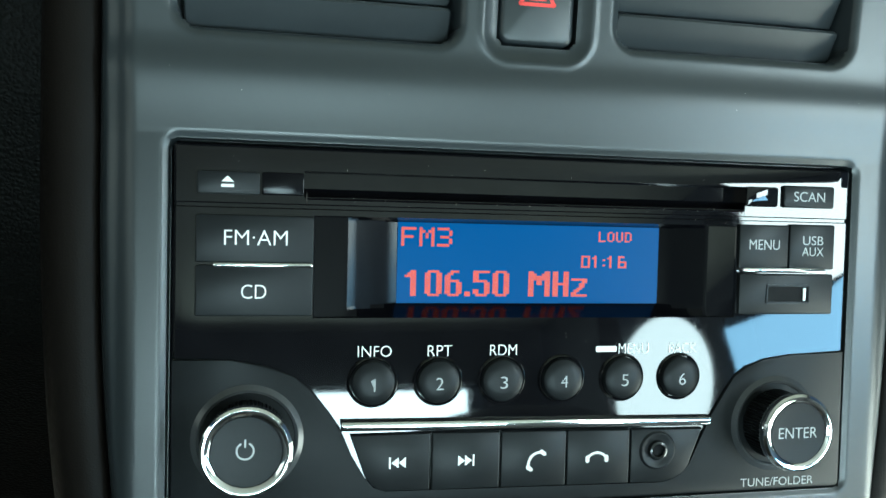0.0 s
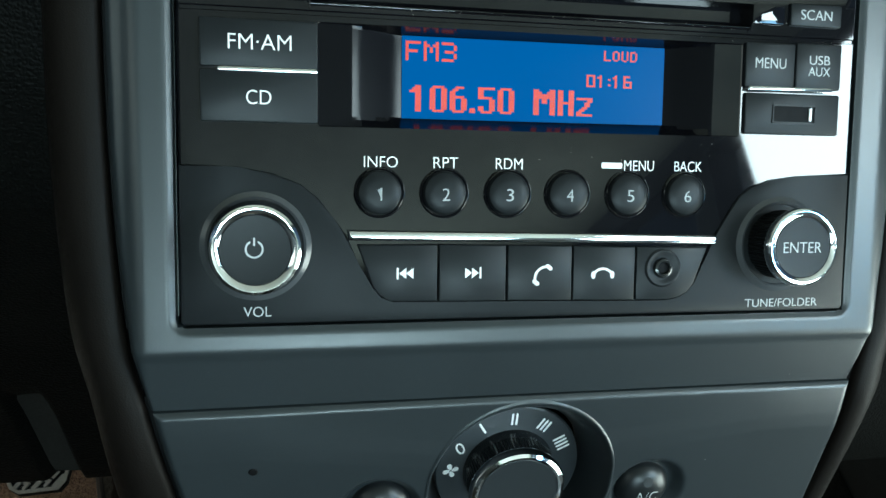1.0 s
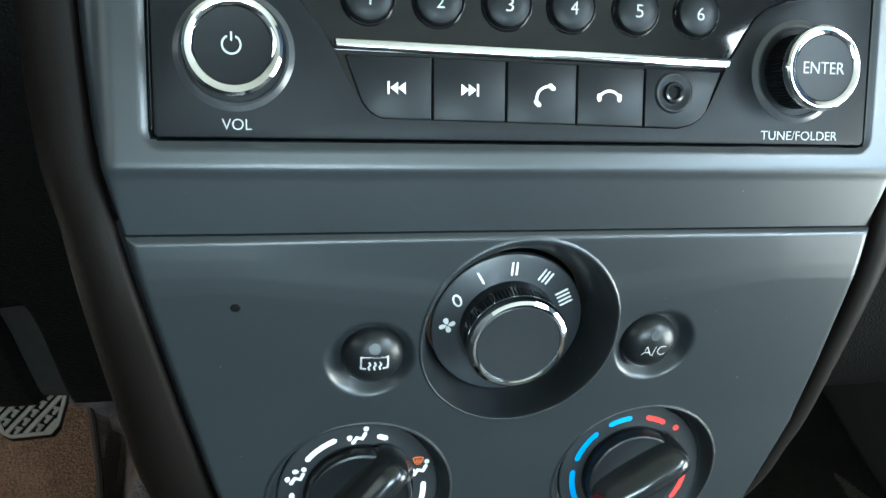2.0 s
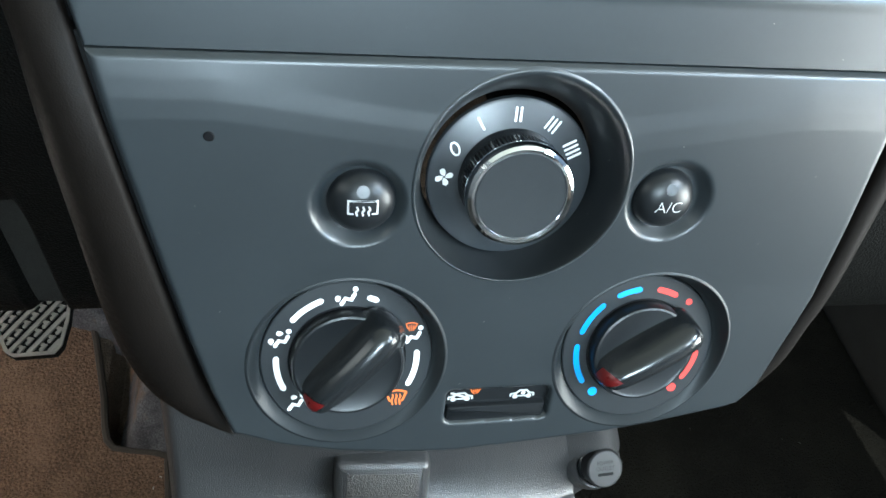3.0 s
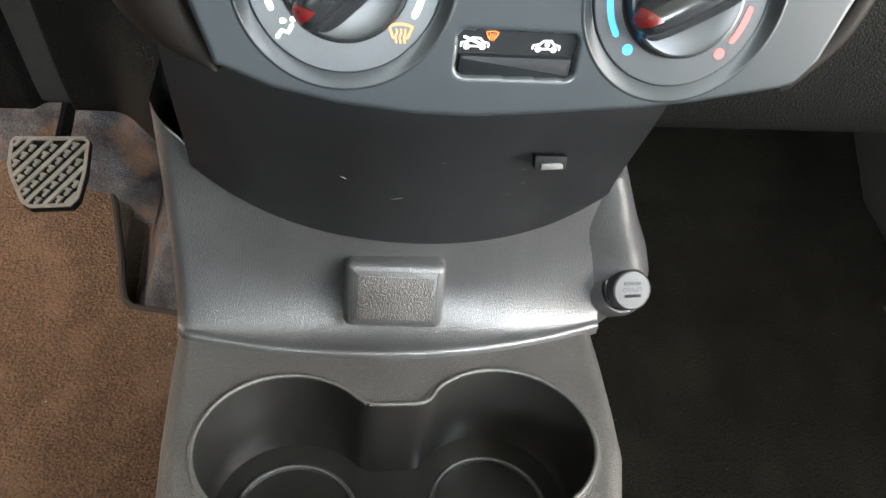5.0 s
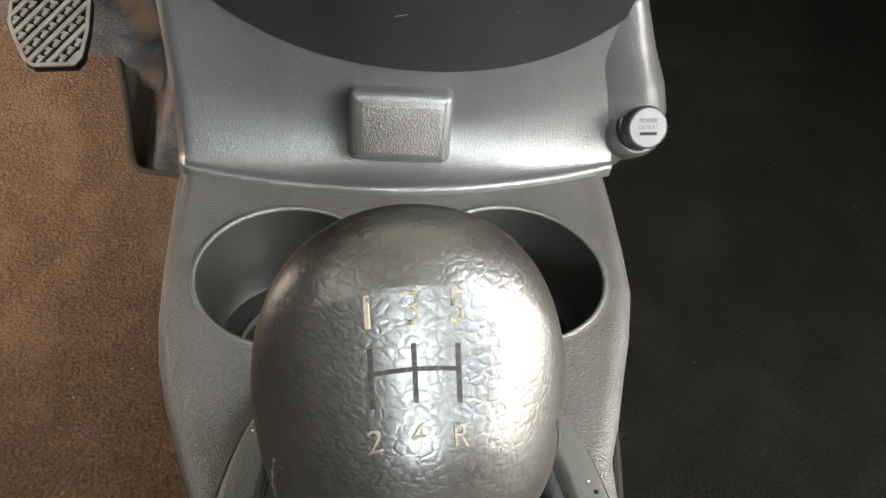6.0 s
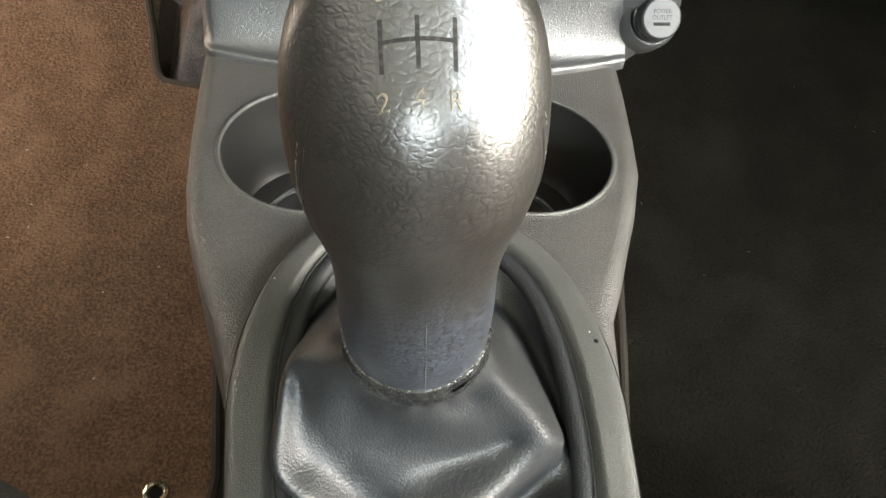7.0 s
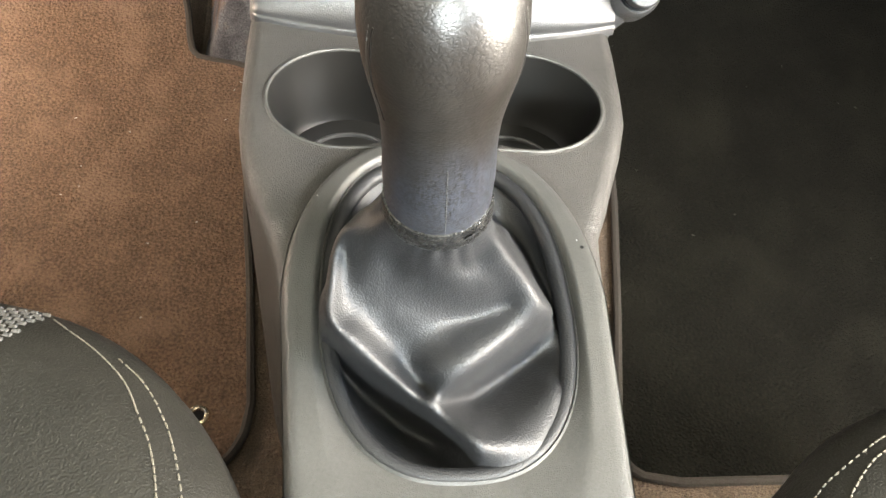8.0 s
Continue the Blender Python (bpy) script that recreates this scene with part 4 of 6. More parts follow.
def on_dome(bm_or_me):
    """Lays a flat sign over the dome of a push button."""
    if isinstance(bm_or_me, bmesh.types.BMesh):
        bm = bm_or_me
    else:
        bm = bmesh.new()
        bm.from_mesh(bm_or_me)
    lo = min(v.co.z for v in bm.verts)
    for v in bm.verts:
        r = math.hypot(v.co.x, v.co.y) / mm
        v.co.z = bend(r, [(0, 1.6), (3.5, 1.35), (6.5, 0.4), (8.4, -1.2)]) * mm + (v.co.z - lo) + 0.00002
    return bm


PUSH = material("push_button_plastic", (0.0075, 0.0085, 0.0095), 0.34, spec=0.34, vary=0.04)


def push_button(cx, cz, label):
    b = part("push_button", lathe([(r * mm, z * mm) for r, z in ((0, 1.6), (3.5, 1.35), (6.5, 0.4), (8.4, -1.2), (9.2, -2.8), (9.4, -5.5))], 48), PUSH, hvac, label, m=pose(cx, cz, 0.0012, -6))
    part("lamp_dot", on_dome(plate([(1.7 * mm * math.cos(t), 4.2 * mm + 1.7 * mm * math.sin(t)) for t in spaced(0, 2 * math.pi, 16)[:-1]], 0.0, 0.00012)), DIAL, b)
    return b


db = push_button(-0.0440, 0.0256, "round black rear window heater button")
pts = [[(-2.6, -4.3), (-3.9, -4.3)], [(-3.9, -4.4), (-3.9, -0.5)], [(-4.0, -0.6), (4.0, -0.6)], [(3.9, -0.5), (3.9, -4.4)], [(3.9, -4.3), (2.6, -4.3)]]
pts += [[(x, -2.2), (x + 0.4, -3.0), (x - 0.2, -3.8), (x + 0.1, -4.7)] for x in (-1.6, 0.0, 1.6)]
pts = [[tuple(Vector(a).lerp(Vector(b), k / 6)) for a, b in zip(p, p[1:]) for k in range(6)] + [p[-1]] for p in pts]
part("heater_sign", on_dome(stroke([[(x * mm, (y + 2.3) * mm) for x, y in p] for p in pts], 0.0005, 0.0)), GREY_PRINT, db)
ab = push_button(0.0433, 0.0262, "round black air conditioning button")
part("lettering", on_dome(lettering("A/C", 0.0002, -0.0012, 0.0080, 0.0033, 0.0, slim=-0.018)), GREY_PRINT, ab)


def blob(bm, cx, cy, r, n=12, point=None):
    """A printed dot, drawn out to one side where point gives an angle."""
    pts = []
    for k in range(n):
        a = 2 * math.pi * k / n
        q = r * (1.0 + (0.45 * max(0.0, math.cos(a - radians(point))) ** 6 if point is not None else 0.0))
        pts.append(((cx + q * math.cos(a)) * mm, (cy + q * math.sin(a)) * mm))
    return prism(bm, pts, 0.00005, 0.00017)


def seat_sign(cx, cy, arrows):
    """A sitting figure of a bent bar and a dot, with small flow arrows beside it."""
    bm = stroke([[((cx + x) * mm, (cy + y) * mm) for x, y in ((-2.2, -2.1), (-1.0, -0.3), (0.7, -0.8), (1.7, 1.1))]], 0.00125, 0.00005)
    blob(bm, cx + 1.9, cy + 2.7, 0.85)
    for x, y, a in arrows:
        blob(bm, cx + x, cy + y, 0.85, 12, a)
    return bm


GRIP = [(-8.6, 3.6), (-7.4, 5.0), (-6.0, 6.2), (-4.9, 8.2), (-4.2, 10.4), (-3.2, 12.2), (-1.7, 13.1), (0.0, 13.4), (1.8, 13.1), (3.4, 12.2), (4.8, 10.2), (6.0, 7.6), (7.2, 5.0), (8.6, 1.5)]


def grip_pt(s, k):
    """A point of the grip bar: s runs along it, k over its waisted cross-section."""
    x = -17.2 + 37.4 * s
    e = abs(2 * s - 1)
    wid = max(0.02, 1 - e ** 7) ** 0.5 * (0.92 + 0.14 * s)
    y, z = GRIP[k]
    high = (1 - 0.16 * e * e) * max(0.0, 1 - e ** 12) ** 0.4
    return (x * mm, y * wid * mm, (1.0 + (z - 1.0) * high) * mm)


def rotary(cx, cz, turn, label):
    d = part("dial_face", lathe([(r * mm, z * mm) for r, z in ((0, 0), (25.7, 0), (26.1, -0.25), (26.2, -1.8))], 80), DIAL, hvac, "satin dial face with printed marks", m=pose(cx, cz, DIAL_W, -DIAL_TILT))
    # flat black ring on the face, painted as shade round the knob
    part("gap_shade_ring", lathe([(r * mm, z * mm) for r, z in ((16.6, 0.05), (18.0, 0.05))], 64), DARK, d)
    k = part("knob", lathe([(r * mm, z * mm) for r, z in ((17.3, 0), (17.1, 3.4), (16.6, 4.4), (15.9, 4.6), (15.0, 4.2), (8, 3.8), (0, 3.8))], 64), PUSH, d, label, m=pose(0, 0, 0, 0, 0, turn))
    part("grip", grid(range(len(GRIP)), spaced(0, 1, 44), lambda j, s: grip_pt(s, j)), SATIN, k, "glossy black grip bar", sharp=60)
    part("pointer", grid(range(7, 12), spaced(0.030, 0.17, 8), lambda j, s: tuple(Vector(grip_pt(s - 0.02 * (j - 7), j)) + Vector((-0.00015, 0.00012, 0.00018)) if s - 0.02 * (j - 7) > 0.012 else Vector(grip_pt(0.012, j)) + Vector((-0.0002, 0, 0.0001)))), RED_TIP, k, "dark red pointer")
    return d


dl = rotary(*DIALS[0], 47, "black rotary air flow knob")
R = 21.4
for a0, a1 in ((140, 112), (73, 67), (177, 206), (4, -27)):
    part("scale_arc", stroke([[(x * mm, y * mm) for x, y in arc(0, 0, R, a0, a1)]], 0.0018, 0.00005), WHITE, dl)
for cx, cy, ar in ((0.1, 20.8, [(-3.3, -0.2, -90)]), (-19.4, 7.5, [(-3.3, -0.4, -90), (-0.9, 2.1, 0)]), (-15.5, -14.8, [(-0.8, 2.2, 0)]), (20.3, 7.2, [(-2.8, -0.5, -90)])):
    part("air_flow_sign", seat_sign(cx, cy, ar), WHITE, dl)


def screen_sign(cx, cy, s, z=0.00005):
    """A windscreen's outline with three wavy arrows rising through it."""
    p = [[(cx - 2.6 * s, cy + 1.5 * s), (cx - 1.3 * s, cy + 1.95 * s), (cx, cy + 2.1 * s), (cx + 1.3 * s, cy + 1.95 * s), (cx + 2.6 * s, cy + 1.5 * s)], [(cx + 2.6 * s, cy + 1.5 * s), (cx + 1.6 * s, cy - 0.9 * s)], [(cx - 2.6 * s, cy + 1.5 * s), (cx - 1.6 * s, cy - 0.9 * s)]]
    p += [[(cx + 1.6 * s, cy - 0.9 * s), (cx + 1.3 * s, cy - 0.9 * s)], [(cx - 1.6 * s, cy - 0.9 * s), (cx - 1.3 * s, cy - 0.9 * s)]]
    bm = stroke([[(x * mm, y * mm) for x, y in q] for q in p], 0.00052 * s, z)
    w = [[(cx + x * s, cy + 0.9 * s), (cx + (x + 0.22) * s, cy + 0.3 * s), (cx + (x - 0.16) * s, cy - 0.7 * s), (cx + (x + 0.1) * s, cy - 2.0 * s)] for x in (-0.95, 0.0, 0.95)]
    return stroke([[(x * mm, y * mm) for x, y in q] for q in w], 0.0004 * s, z, bm=bm)


part("screen_sign", screen_sign(15.5, -14.6, 1.25), ORANGE, dl)
part("screen_sign", screen_sign(19.3, 10.3, 0.66), ORANGE, dl)
dr = rotary(*DIALS[1], 30, "black rotary temperature knob")
for a0, a1, mt in ((162, 132, BLUE), (116, 97, BLUE), (176, 213, BLUE), (79, 62, RED), (-7, -34, RED)):
    part("scale_arc", stroke([[(x * mm, y * mm) for x, y in arc(0, 0, R, a0, a1)]], 0.0019, 0.00005), mt, dr)
for x, y, r, mt in ((-13.8, -15.8, 1.6, BLUE), (14.7, -15.8, 1.6, RED), (15.2, 16.3, 1.1, RED)):
    part("scale_dot", lathe([(0, 0.00015), (r * mm, 0.00015), (r * mm, 0)], 20, cx=x * mm, cy=y * mm), mt, dr)

# air recirculation lever slot
sl = part("lever_slot", plate(rrect(-0.0150, 0.0210, -0.0562, -0.0418, 0.002), -0.010, 0.0016), SATIN, hvac, "black slot of the air recirculation lever")
car1 = [(-2.6, -0.5), (-2.6, 0.2), (-1.3, 0.5), (-0.6, 1.3), (0.9, 1.3), (1.5, 0.5), (2.6, 0.2), (2.6, -0.5)]
for cx in (-9.2, 11.6):
    bm = stroke([[((cx + x * 1.5) * mm, (-46.9 + y * 1.35) * mm) for x, y in car1]], 0.0007, 0.0016)
    stroke([[((cx + x) * mm, -47.6 * mm) for x in (-1.3, 1.3)]], 0.0006, 0.0016, bm=bm)
    for x in (-2.3, 2.3):
        prism(bm, [((cx + x + 0.95 * math.cos(t)) * mm, (-47.7 + 0.95 * math.sin(t)) * mm) for t in spaced(0, 2 * math.pi, 12)[:-1]], 0.0016, 0.00172)
    if cx > 0:
        prism(bm, [((cx + 0.3 + 0.8 * math.cos(t)) * mm, (-46.3 + 0.8 * math.sin(t)) * mm) for t in spaced(0, 2 * math.pi, 12)[:-1]], 0.0016, 0.00172)
    part("car_sign", bm, GREY_PRINT, sl)
part("screen_sign", screen_sign(-4.5, -44.3, 0.66, 0.0016), ORANGE, sl)
part("strike_line", stroke([[(-12.4 * mm, -44.8 * mm), (-7.4 * mm, -46.9 * mm)]], 0.0009, 0.0017), GREY_PRINT, sl)
part("ledge", plate(rrect(-0.0136, 0.0196, -0.0562, -0.0497, 0.001), 0.0010, 0.0034, 0.0012), MATTE, sl)


# a dirt spot and scattered dust on the stack
part("dirt_spot", lathe([(0, 0.0003), (0.0011, 0.00025), (0.0014, 0.0)], 14, cx=-0.0822, cy=0.0447), DARK, hvac, m=pose(0, 0, hv_base(-0.0822, 0.0447)))
rng = random.Random(4)


def specks(n, x0, x1, y0, y1, w, size, parent):
    bm = bmesh.new()
    while n:
        x, y = rng.uniform(x0, x1), rng.uniform(y0, y1)
        z = w(x, y)
        if z is None:
            continue
        q, a = rng.uniform(0.4, 1.0) * size, rng.uniform(0, 3)
        prism(bm, [(x + q * math.cos(a + t) * (1.8 if i % 2 else 1), y + q * math.sin(a + t)) for i, t in enumerate((0, 1.1, 2.6, 4.0, 5.2))], z, z + 0.00008)
        n -= 1
    tagged(part("dust_specks", bm, DUST, parent), kind="stuff")


specks(24, -0.095, 0.095, -0.055, 0.060, lambda x, z: hv_base(x, z) + 0.00002 if abs(hv_w(x, z) - hv_base(x, z)) < 1e-6 and hv_left(z) + 0.004 < x < hv_right(z) - 0.004 else None, 0.00008, hvac)
specks(40, -0.097, 0.096, -0.030, 0.047, lambda u, v: 0.00003 if radio_w(u, v) == 0 and v > -0.004 and not (abs(u) > 0.06 and v < 0.033) else None, 0.00008, radio)
specks(40, -0.060, 0.058, 0.0353, 0.0364, lambda u, v: 0.00092, 0.00007, radio)
specks(12, -0.105, 0.105, -0.072, 0.075, lambda u, v: bezel_w(u, v) + 0.00004 if rect_gap(u, v, -0.1014, 0.1006, -0.0500, 0.0505, 0.003) > 0.012 else None, 0.00008, stack)

# ---- console ----
def step_y(x):
    return 0.105 + 1.25 * (x + 0.003) ** 2


def arc_z(x):
    return 0.4160 - 0.065 * x + 1.95 * x * x + 72 * x ** 4


def neck(x, t):
    return (x, 0.127 - 0.055 * math.sin(t * math.pi / 2) ** 1.2 + 0.35 * x * x - 0.12, arc_z(x) - 0.012 + (0.60 - arc_z(x)) * t - 0.46)


nk = thing("stack_neck", pose(0, 0.12, 0.46), "smooth black curved plastic under the heater panel", "dashboard panel")
part("neck_face", grid(spaced(-0.118, 0.118, 40), spaced(0, 1, 24), neck), NECK, nk)
for x, t, dx, dt in ((0.052, 0.36, 0.004, 0.004), (0.056, 0.29, 0.002, 0.010), (0.050, 0.24, 0.0015, 0.008), (-0.012, 0.22, 0.006, 0.012), (-0.040, 0.30, 0.003, -0.006), (0.010, 0.40, 0.002, 0.004)):
    a, b = Vector(neck(x, t)), Vector(neck(x + dx, t + dt))
    part("scratch", sweep([a, a.lerp(b, 0.5), b], [0.00012, 0.0003, 0.00012], 5), SURROUND, nk, "pale scratch")
tagstrip = thing("tag", pose(0.0640, 0.0905, 0.4825, 76), "small pale paper tag in a dark slot under the heater panel", "tag")
part("slot", plate(rrect(-0.0085, 0.0080, -0.0020, 0.0050, 0.0006), -0.004, 0.0012, 0.0003), DARK, tagstrip, "dark slot behind the tag")
part("paper", plate([(-0.0056, -0.0022), (0.0062, -0.0016), (0.0058, 0.0010), (0.0040, 0.0016), (-0.0052, 0.0012)], 0.0010, 0.0020, 0.0003), SURROUND, tagstrip)

collar = thing("console_collar", pose(0, 0.12, 0.338), "silver grey grained plastic collar at the front of the console", "console trim")


def collar_pt(x, t):
    """From the step lip (t = 0) over a hollow fillet up the rear wall."""
    y0 = step_y(x)
    yw = 0.1325 + 0.10 * max(0, abs(x) - 0.07)
    za = arc_z(x)
    fh = 0.030 + 0.036 * min(1, abs(x + 0.003) / 0.125) ** 2
    if t < 0.5:
        a = t / 0.5 * math.pi / 2
        y = y0 + (yw - y0) * max(0.0, math.sin(a)) ** 1.0
        z = 0.338 + fh * (1 - max(0.0, math.cos(a)) ** 1.0)
    else:
        k = (t - 0.5) / 0.5
        y, z = yw - 0.006 * k * k, 0.338 + fh + (za - 0.338 - fh) * k
    return y, z


def arm_x(z):
    return bend(z, [(0.30, 0.1360), (0.325, 0.1460), (0.345, 0.1620), (0.366, 0.1700), (0.385, 0.1630), (0.409, 0.1500), (0.443, 0.1345), (0.50, 0.1080)])


def collar_f(s, t):
    x = -0.1365 + 0.2695 * s
    y, z = collar_pt(min(x, 0.1345), t)
    edge = s * 0.2695
    if edge < 0.008:
        q = 1 - edge / 0.008
        y += 0.010 * q ** 2.2
        z -= 0.004 * q ** 2.2 * (1 - t * 0.5)
    if t > 0 and x > 0.09:
        x = min(x, max(0.09, arm_x(z) - 0.006))
    return (x, y - 0.12, z - 0.338)


ts = [-4, -3, -2, -1] + spaced(0, 1, 40)


def collar_all(s, t):
    if t >= 0:
        return collar_f(s, t)
    x, y, z = collar_f(s, 0)
    dy, dz = {-1: (0.0015, 0.0003), -2: (0.0026, 0.0012), -3: (0.0030, 0.0028), -4: (0.0030, 0.0085)}[t]
    return (x, y - dy, z - dz)


part("collar_face", grid(spaced(0, 1, 90), ts, collar_all), COLLAR, collar, sharp=70)
for sgn, s0 in ((-1, 0.0), (1, 1.0)):
    def cheek(k, t):
        x, y, z = collar_f(s0, max(t, 0))
        return (x + sgn * 0.003 * math.sin(k * 1.57), y + 0.16 * k, z * (1 - 0.0 * k) - (0.0085 if t < 0 else 0))
    part("cheek", grid(spaced(0, 1, 14), [-1] + spaced(0, 1, 20), cheek), NECK, collar, sharp=70)
# small moulded block on the collar
blk = bmesh.new()
prism(blk, [(x, y) for x, y in rrect(-0.0305, 0.0300, -0.0215, 0.0228, 0.0050)], -0.014, 0.0080, 0.0056, 3)
b = part("moulded_block", blk, COLLAR, collar, "raised rectangular moulding", m=pose(-0.0045, 0.1235 - 0.12, 0.3690 - 0.338, 78, 0, -4))
part("inset", plate(rrect(-0.0225, 0.0225, -0.0150, 0.0145, 0.001), 0.006, 0.0083, 0.0002), GRAINED, b)
def arm_f(q, z):
    """The rounded arm that carries the outlet: it grows out of the collar wall and rolls back at its right side."""
    xs = arm_x(z)
    rr = bend(z, [(0.30, 0.0180), (0.366, 0.0205), (0.400, 0.0180), (0.443, 0.0120), (0.50, 0.0050)])
    d = bend(z, [(0.30, 0.004), (0.366, 0.0110), (0.390, 0.0090), (0.410, 0.0095), (0.443, 0.0075), (0.50, 0.0015)])
    xc = xs - rr
    if q < 0:
        x, y = xc + 2.1 * rr * q, 0.1400 - d * (1 - step_s(-q)) + 0.003 * q * q
    else:
        b = q * 0.62 * math.pi
        x, y = xc + rr * math.sin(b), 0.1400 - d + (rr + 0.012) * (1 - math.cos(b))
    return (x, y - 0.12, z - 0.338)


zs = spaced(0.305, 0.50, 50)
part("outlet_arm", grid(spaced(-1, 1, 48), zs, arm_f), COLLAR, collar, "rounded arm that holds the power outlet", sharp=80)
part("top_lip", sweep([(x, collar_pt(x, 1.0)[0] - 0.1205, collar_pt(x, 1.0)[1] - 0.3380) for x in spaced(-0.128, 0.112, 60)], 0.0009, 6), COLLAR, collar)
CAP = material("outlet_cap_plastic", (0.012, 0.0123, 0.0132), 0.45, spec=0.35, grain=0.2, grain_size=0.0004)
# power outlet
out = thing("power_outlet", look((0.146, 0.132, 0.364), (0.152, 0.03, 0.43)) @ pose(0, 0, 0, 0, 180, 0), "round grey power outlet cap in the console side", "power outlet")
part("boss", lathe([(r * mm, z * mm) for r, z in ((24, -60), (23, -20), (20, -6), (17.4, -0.5), (16.4, 0.6), (15.4, 0.2), (14.9, -3))], 56), COLLAR, out)
part("socket", lathe([(r * mm, z * mm) for r, z in ((15.0, -5), (14.6, 2.4), (13.6, 3.2), (13.0, 2.0))], 56), SATIN, out)
cp = part("cap", lathe([(r * mm, z * mm) for r, z in ((13.2, -2), (13.4, 10.0), (12.9, 12.0), (11.8, 12.8), (0, 13.0))], 56), CAP, out, "grey push-in cap")
for body, y, w in (("POWER", 4.2, 11.5), ("OUTLET", 0.4, 13.0)):
    printed("lettering", body, 0, y * mm, w * mm, 2.6 * mm, 0.01295, DARK, cp)
part("print_bar", plate(rrect(-0.0055, 0.0055, -0.0046, -0.0026, 0.0003, 2), 0.0129, 0.0131), DARK, cp)

# wells take a darker, smoother base than the grained console top
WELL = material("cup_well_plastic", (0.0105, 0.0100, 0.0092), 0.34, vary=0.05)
# console body with the two cup wells
CX = -0.0105
BC = Vector((-0.0115, -0.1300))


def half_l(y):
    return bend(y, [(-0.60, 0.070), (-0.30, 0.076), (-0.216, 0.0800), (-0.187, 0.0815), (-0.153, 0.0845), (-0.118, 0.0890), (-0.095, 0.0930), (-0.078, 0.0975), (-0.055, 0.1060), (-0.033, 0.1135), (-0.010, 0.1192), (0.018, 0.1232), (0.05, 0.1250), (0.10, 0.1262), (0.135, 0.1262)])


def half_r(y):
    return bend(y, [(-0.60, 0.070), (-0.30, 0.074), (-0.217, 0.0775), (-0.188, 0.0815), (-0.154, 0.0860), (-0.117, 0.0895), (-0.095, 0.0920), (-0.076, 0.0945), (-0.055, 0.1035), (-0.028, 0.1135), (-0.005, 0.1225), (0.027, 0.1325), (0.06, 0.1365), (0.10, 0.1400), (0.135, 0.1420)])


def cup_gap(x, y):
    a = math.hypot(x + 0.0670, y - 0.0400) - 0.0505
    b = math.hypot(x - 0.0548, y - 0.0400) - 0.0510
    c = rect_gap(x, y, -0.040, 0.030, -0.012, 0.0655, 0.002)
    k = 0.005
    for q in (b, c):
        h = max(0.0, k - abs(a - q)) / k
        a = min(a, q) - h * h * k / 4
    return a


def con_top(x, y, rim):
    z = 0.3330
    g = cup_gap(x, y)
    if g < 0.0025:
        z += 0.0012 * (1 - abs(g / 0.0025)) if g > 0 else 0
    if ((x - BC.x) / 0.068) ** 2 + ((y - BC.y) / 0.106) ** 2 < 1:
        z -= 0.05
    if rim < 0.012:
        z -= 0.012 - math.sqrt(max(0, 0.012 ** 2 - (0.012 - rim) ** 2))
    return z


def con_f(s, y):
    l, r = CX - half_l(y), CX + half_r(y)
    x = l + (r - l) * s
    rim = min(x - l, r - x)
    return (x, y, con_top(x, y, rim) - 0.333)


con = thing("centre_console", pose(0, 0, 0.333), "dark grey grained plastic centre console with two cup holders", "car console")
ss = sorted(set(spaced(0, 1, 190) + spaced(0, 0.06, 16) + spaced(0.94, 1, 16)))
ys = spaced(-0.60, -0.10, 40)[:-1] + spaced(-0.10, 0.136, 190)
bm = grid(ss, ys, con_f)
bmesh.ops.delete(bm, geom=[f for f in bm.faces if cup_gap(f.calc_center_median().x, f.calc_center_median().y) < -0.0002], context="FACES")
part("console_top", bm, GRAINED, con, "grained top of the console", sharp=60)
for sgn, hf in ((-1, half_l), (1, half_r)):
    def flank(k, y):
        return (CX + sgn * (hf(y) + 0.003 * k), y, -0.012 - 0.33 * k)
    part("flank", grid(spaced(0, 1, 6), ys, flank), GRAINED, con)
for cx in (-0.0670, 0.0548):
    part("cup_floor_ring", lathe([(r * mm, z * mm) for r, z in ((33.0, -60.2), (33.5, -58.4), (34.8, -57.8), (36.2, -58.6), (36.8, -60.2))], 64, cx=cx + (0.0035 if cx < 0 else -0.0035), cy=0.0350), COLLAR, con, "raised ring in the cup floor")

al = math.atan2(0.0655 - 0.0400, -0.031 + 0.0670)
ar = math.atan2(0.0655 - 0.0400, 0.0225 - 0.0548)
bl0 = math.atan2(-0.012 - 0.0400, 0.015)
rim = [(-0.0670 + 0.0508 * math.cos(a), 0.0400 + 0.0508 * math.sin(a)) for a in spaced(al + 0.05, 2 * math.pi + bl0, 70)]
rim += [(0.0548 + 0.0513 * math.cos(a), 0.0400 + 0.0513 * math.sin(a)) for a in spaced(-math.pi - bl0, ar - 0.05, 70)]
rim += [(0.0215 - 0.0515 * k / 10, 0.0662) for k in range(1, 10)]
for _ in range(3):
    rim = [tuple((0.25 * Vector(rim[k - 1]) + 0.5 * Vector(p) + 0.25 * Vector(rim[(k + 1) % len(rim)]))) for k, p in enumerate(rim)]
mid = Vector((-0.006, 0.030, 0))
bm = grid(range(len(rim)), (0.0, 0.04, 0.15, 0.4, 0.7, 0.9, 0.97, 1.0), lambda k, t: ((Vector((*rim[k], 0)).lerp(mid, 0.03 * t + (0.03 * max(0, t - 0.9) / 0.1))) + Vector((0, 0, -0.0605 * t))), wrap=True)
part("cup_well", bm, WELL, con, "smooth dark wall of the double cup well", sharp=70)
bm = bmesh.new()
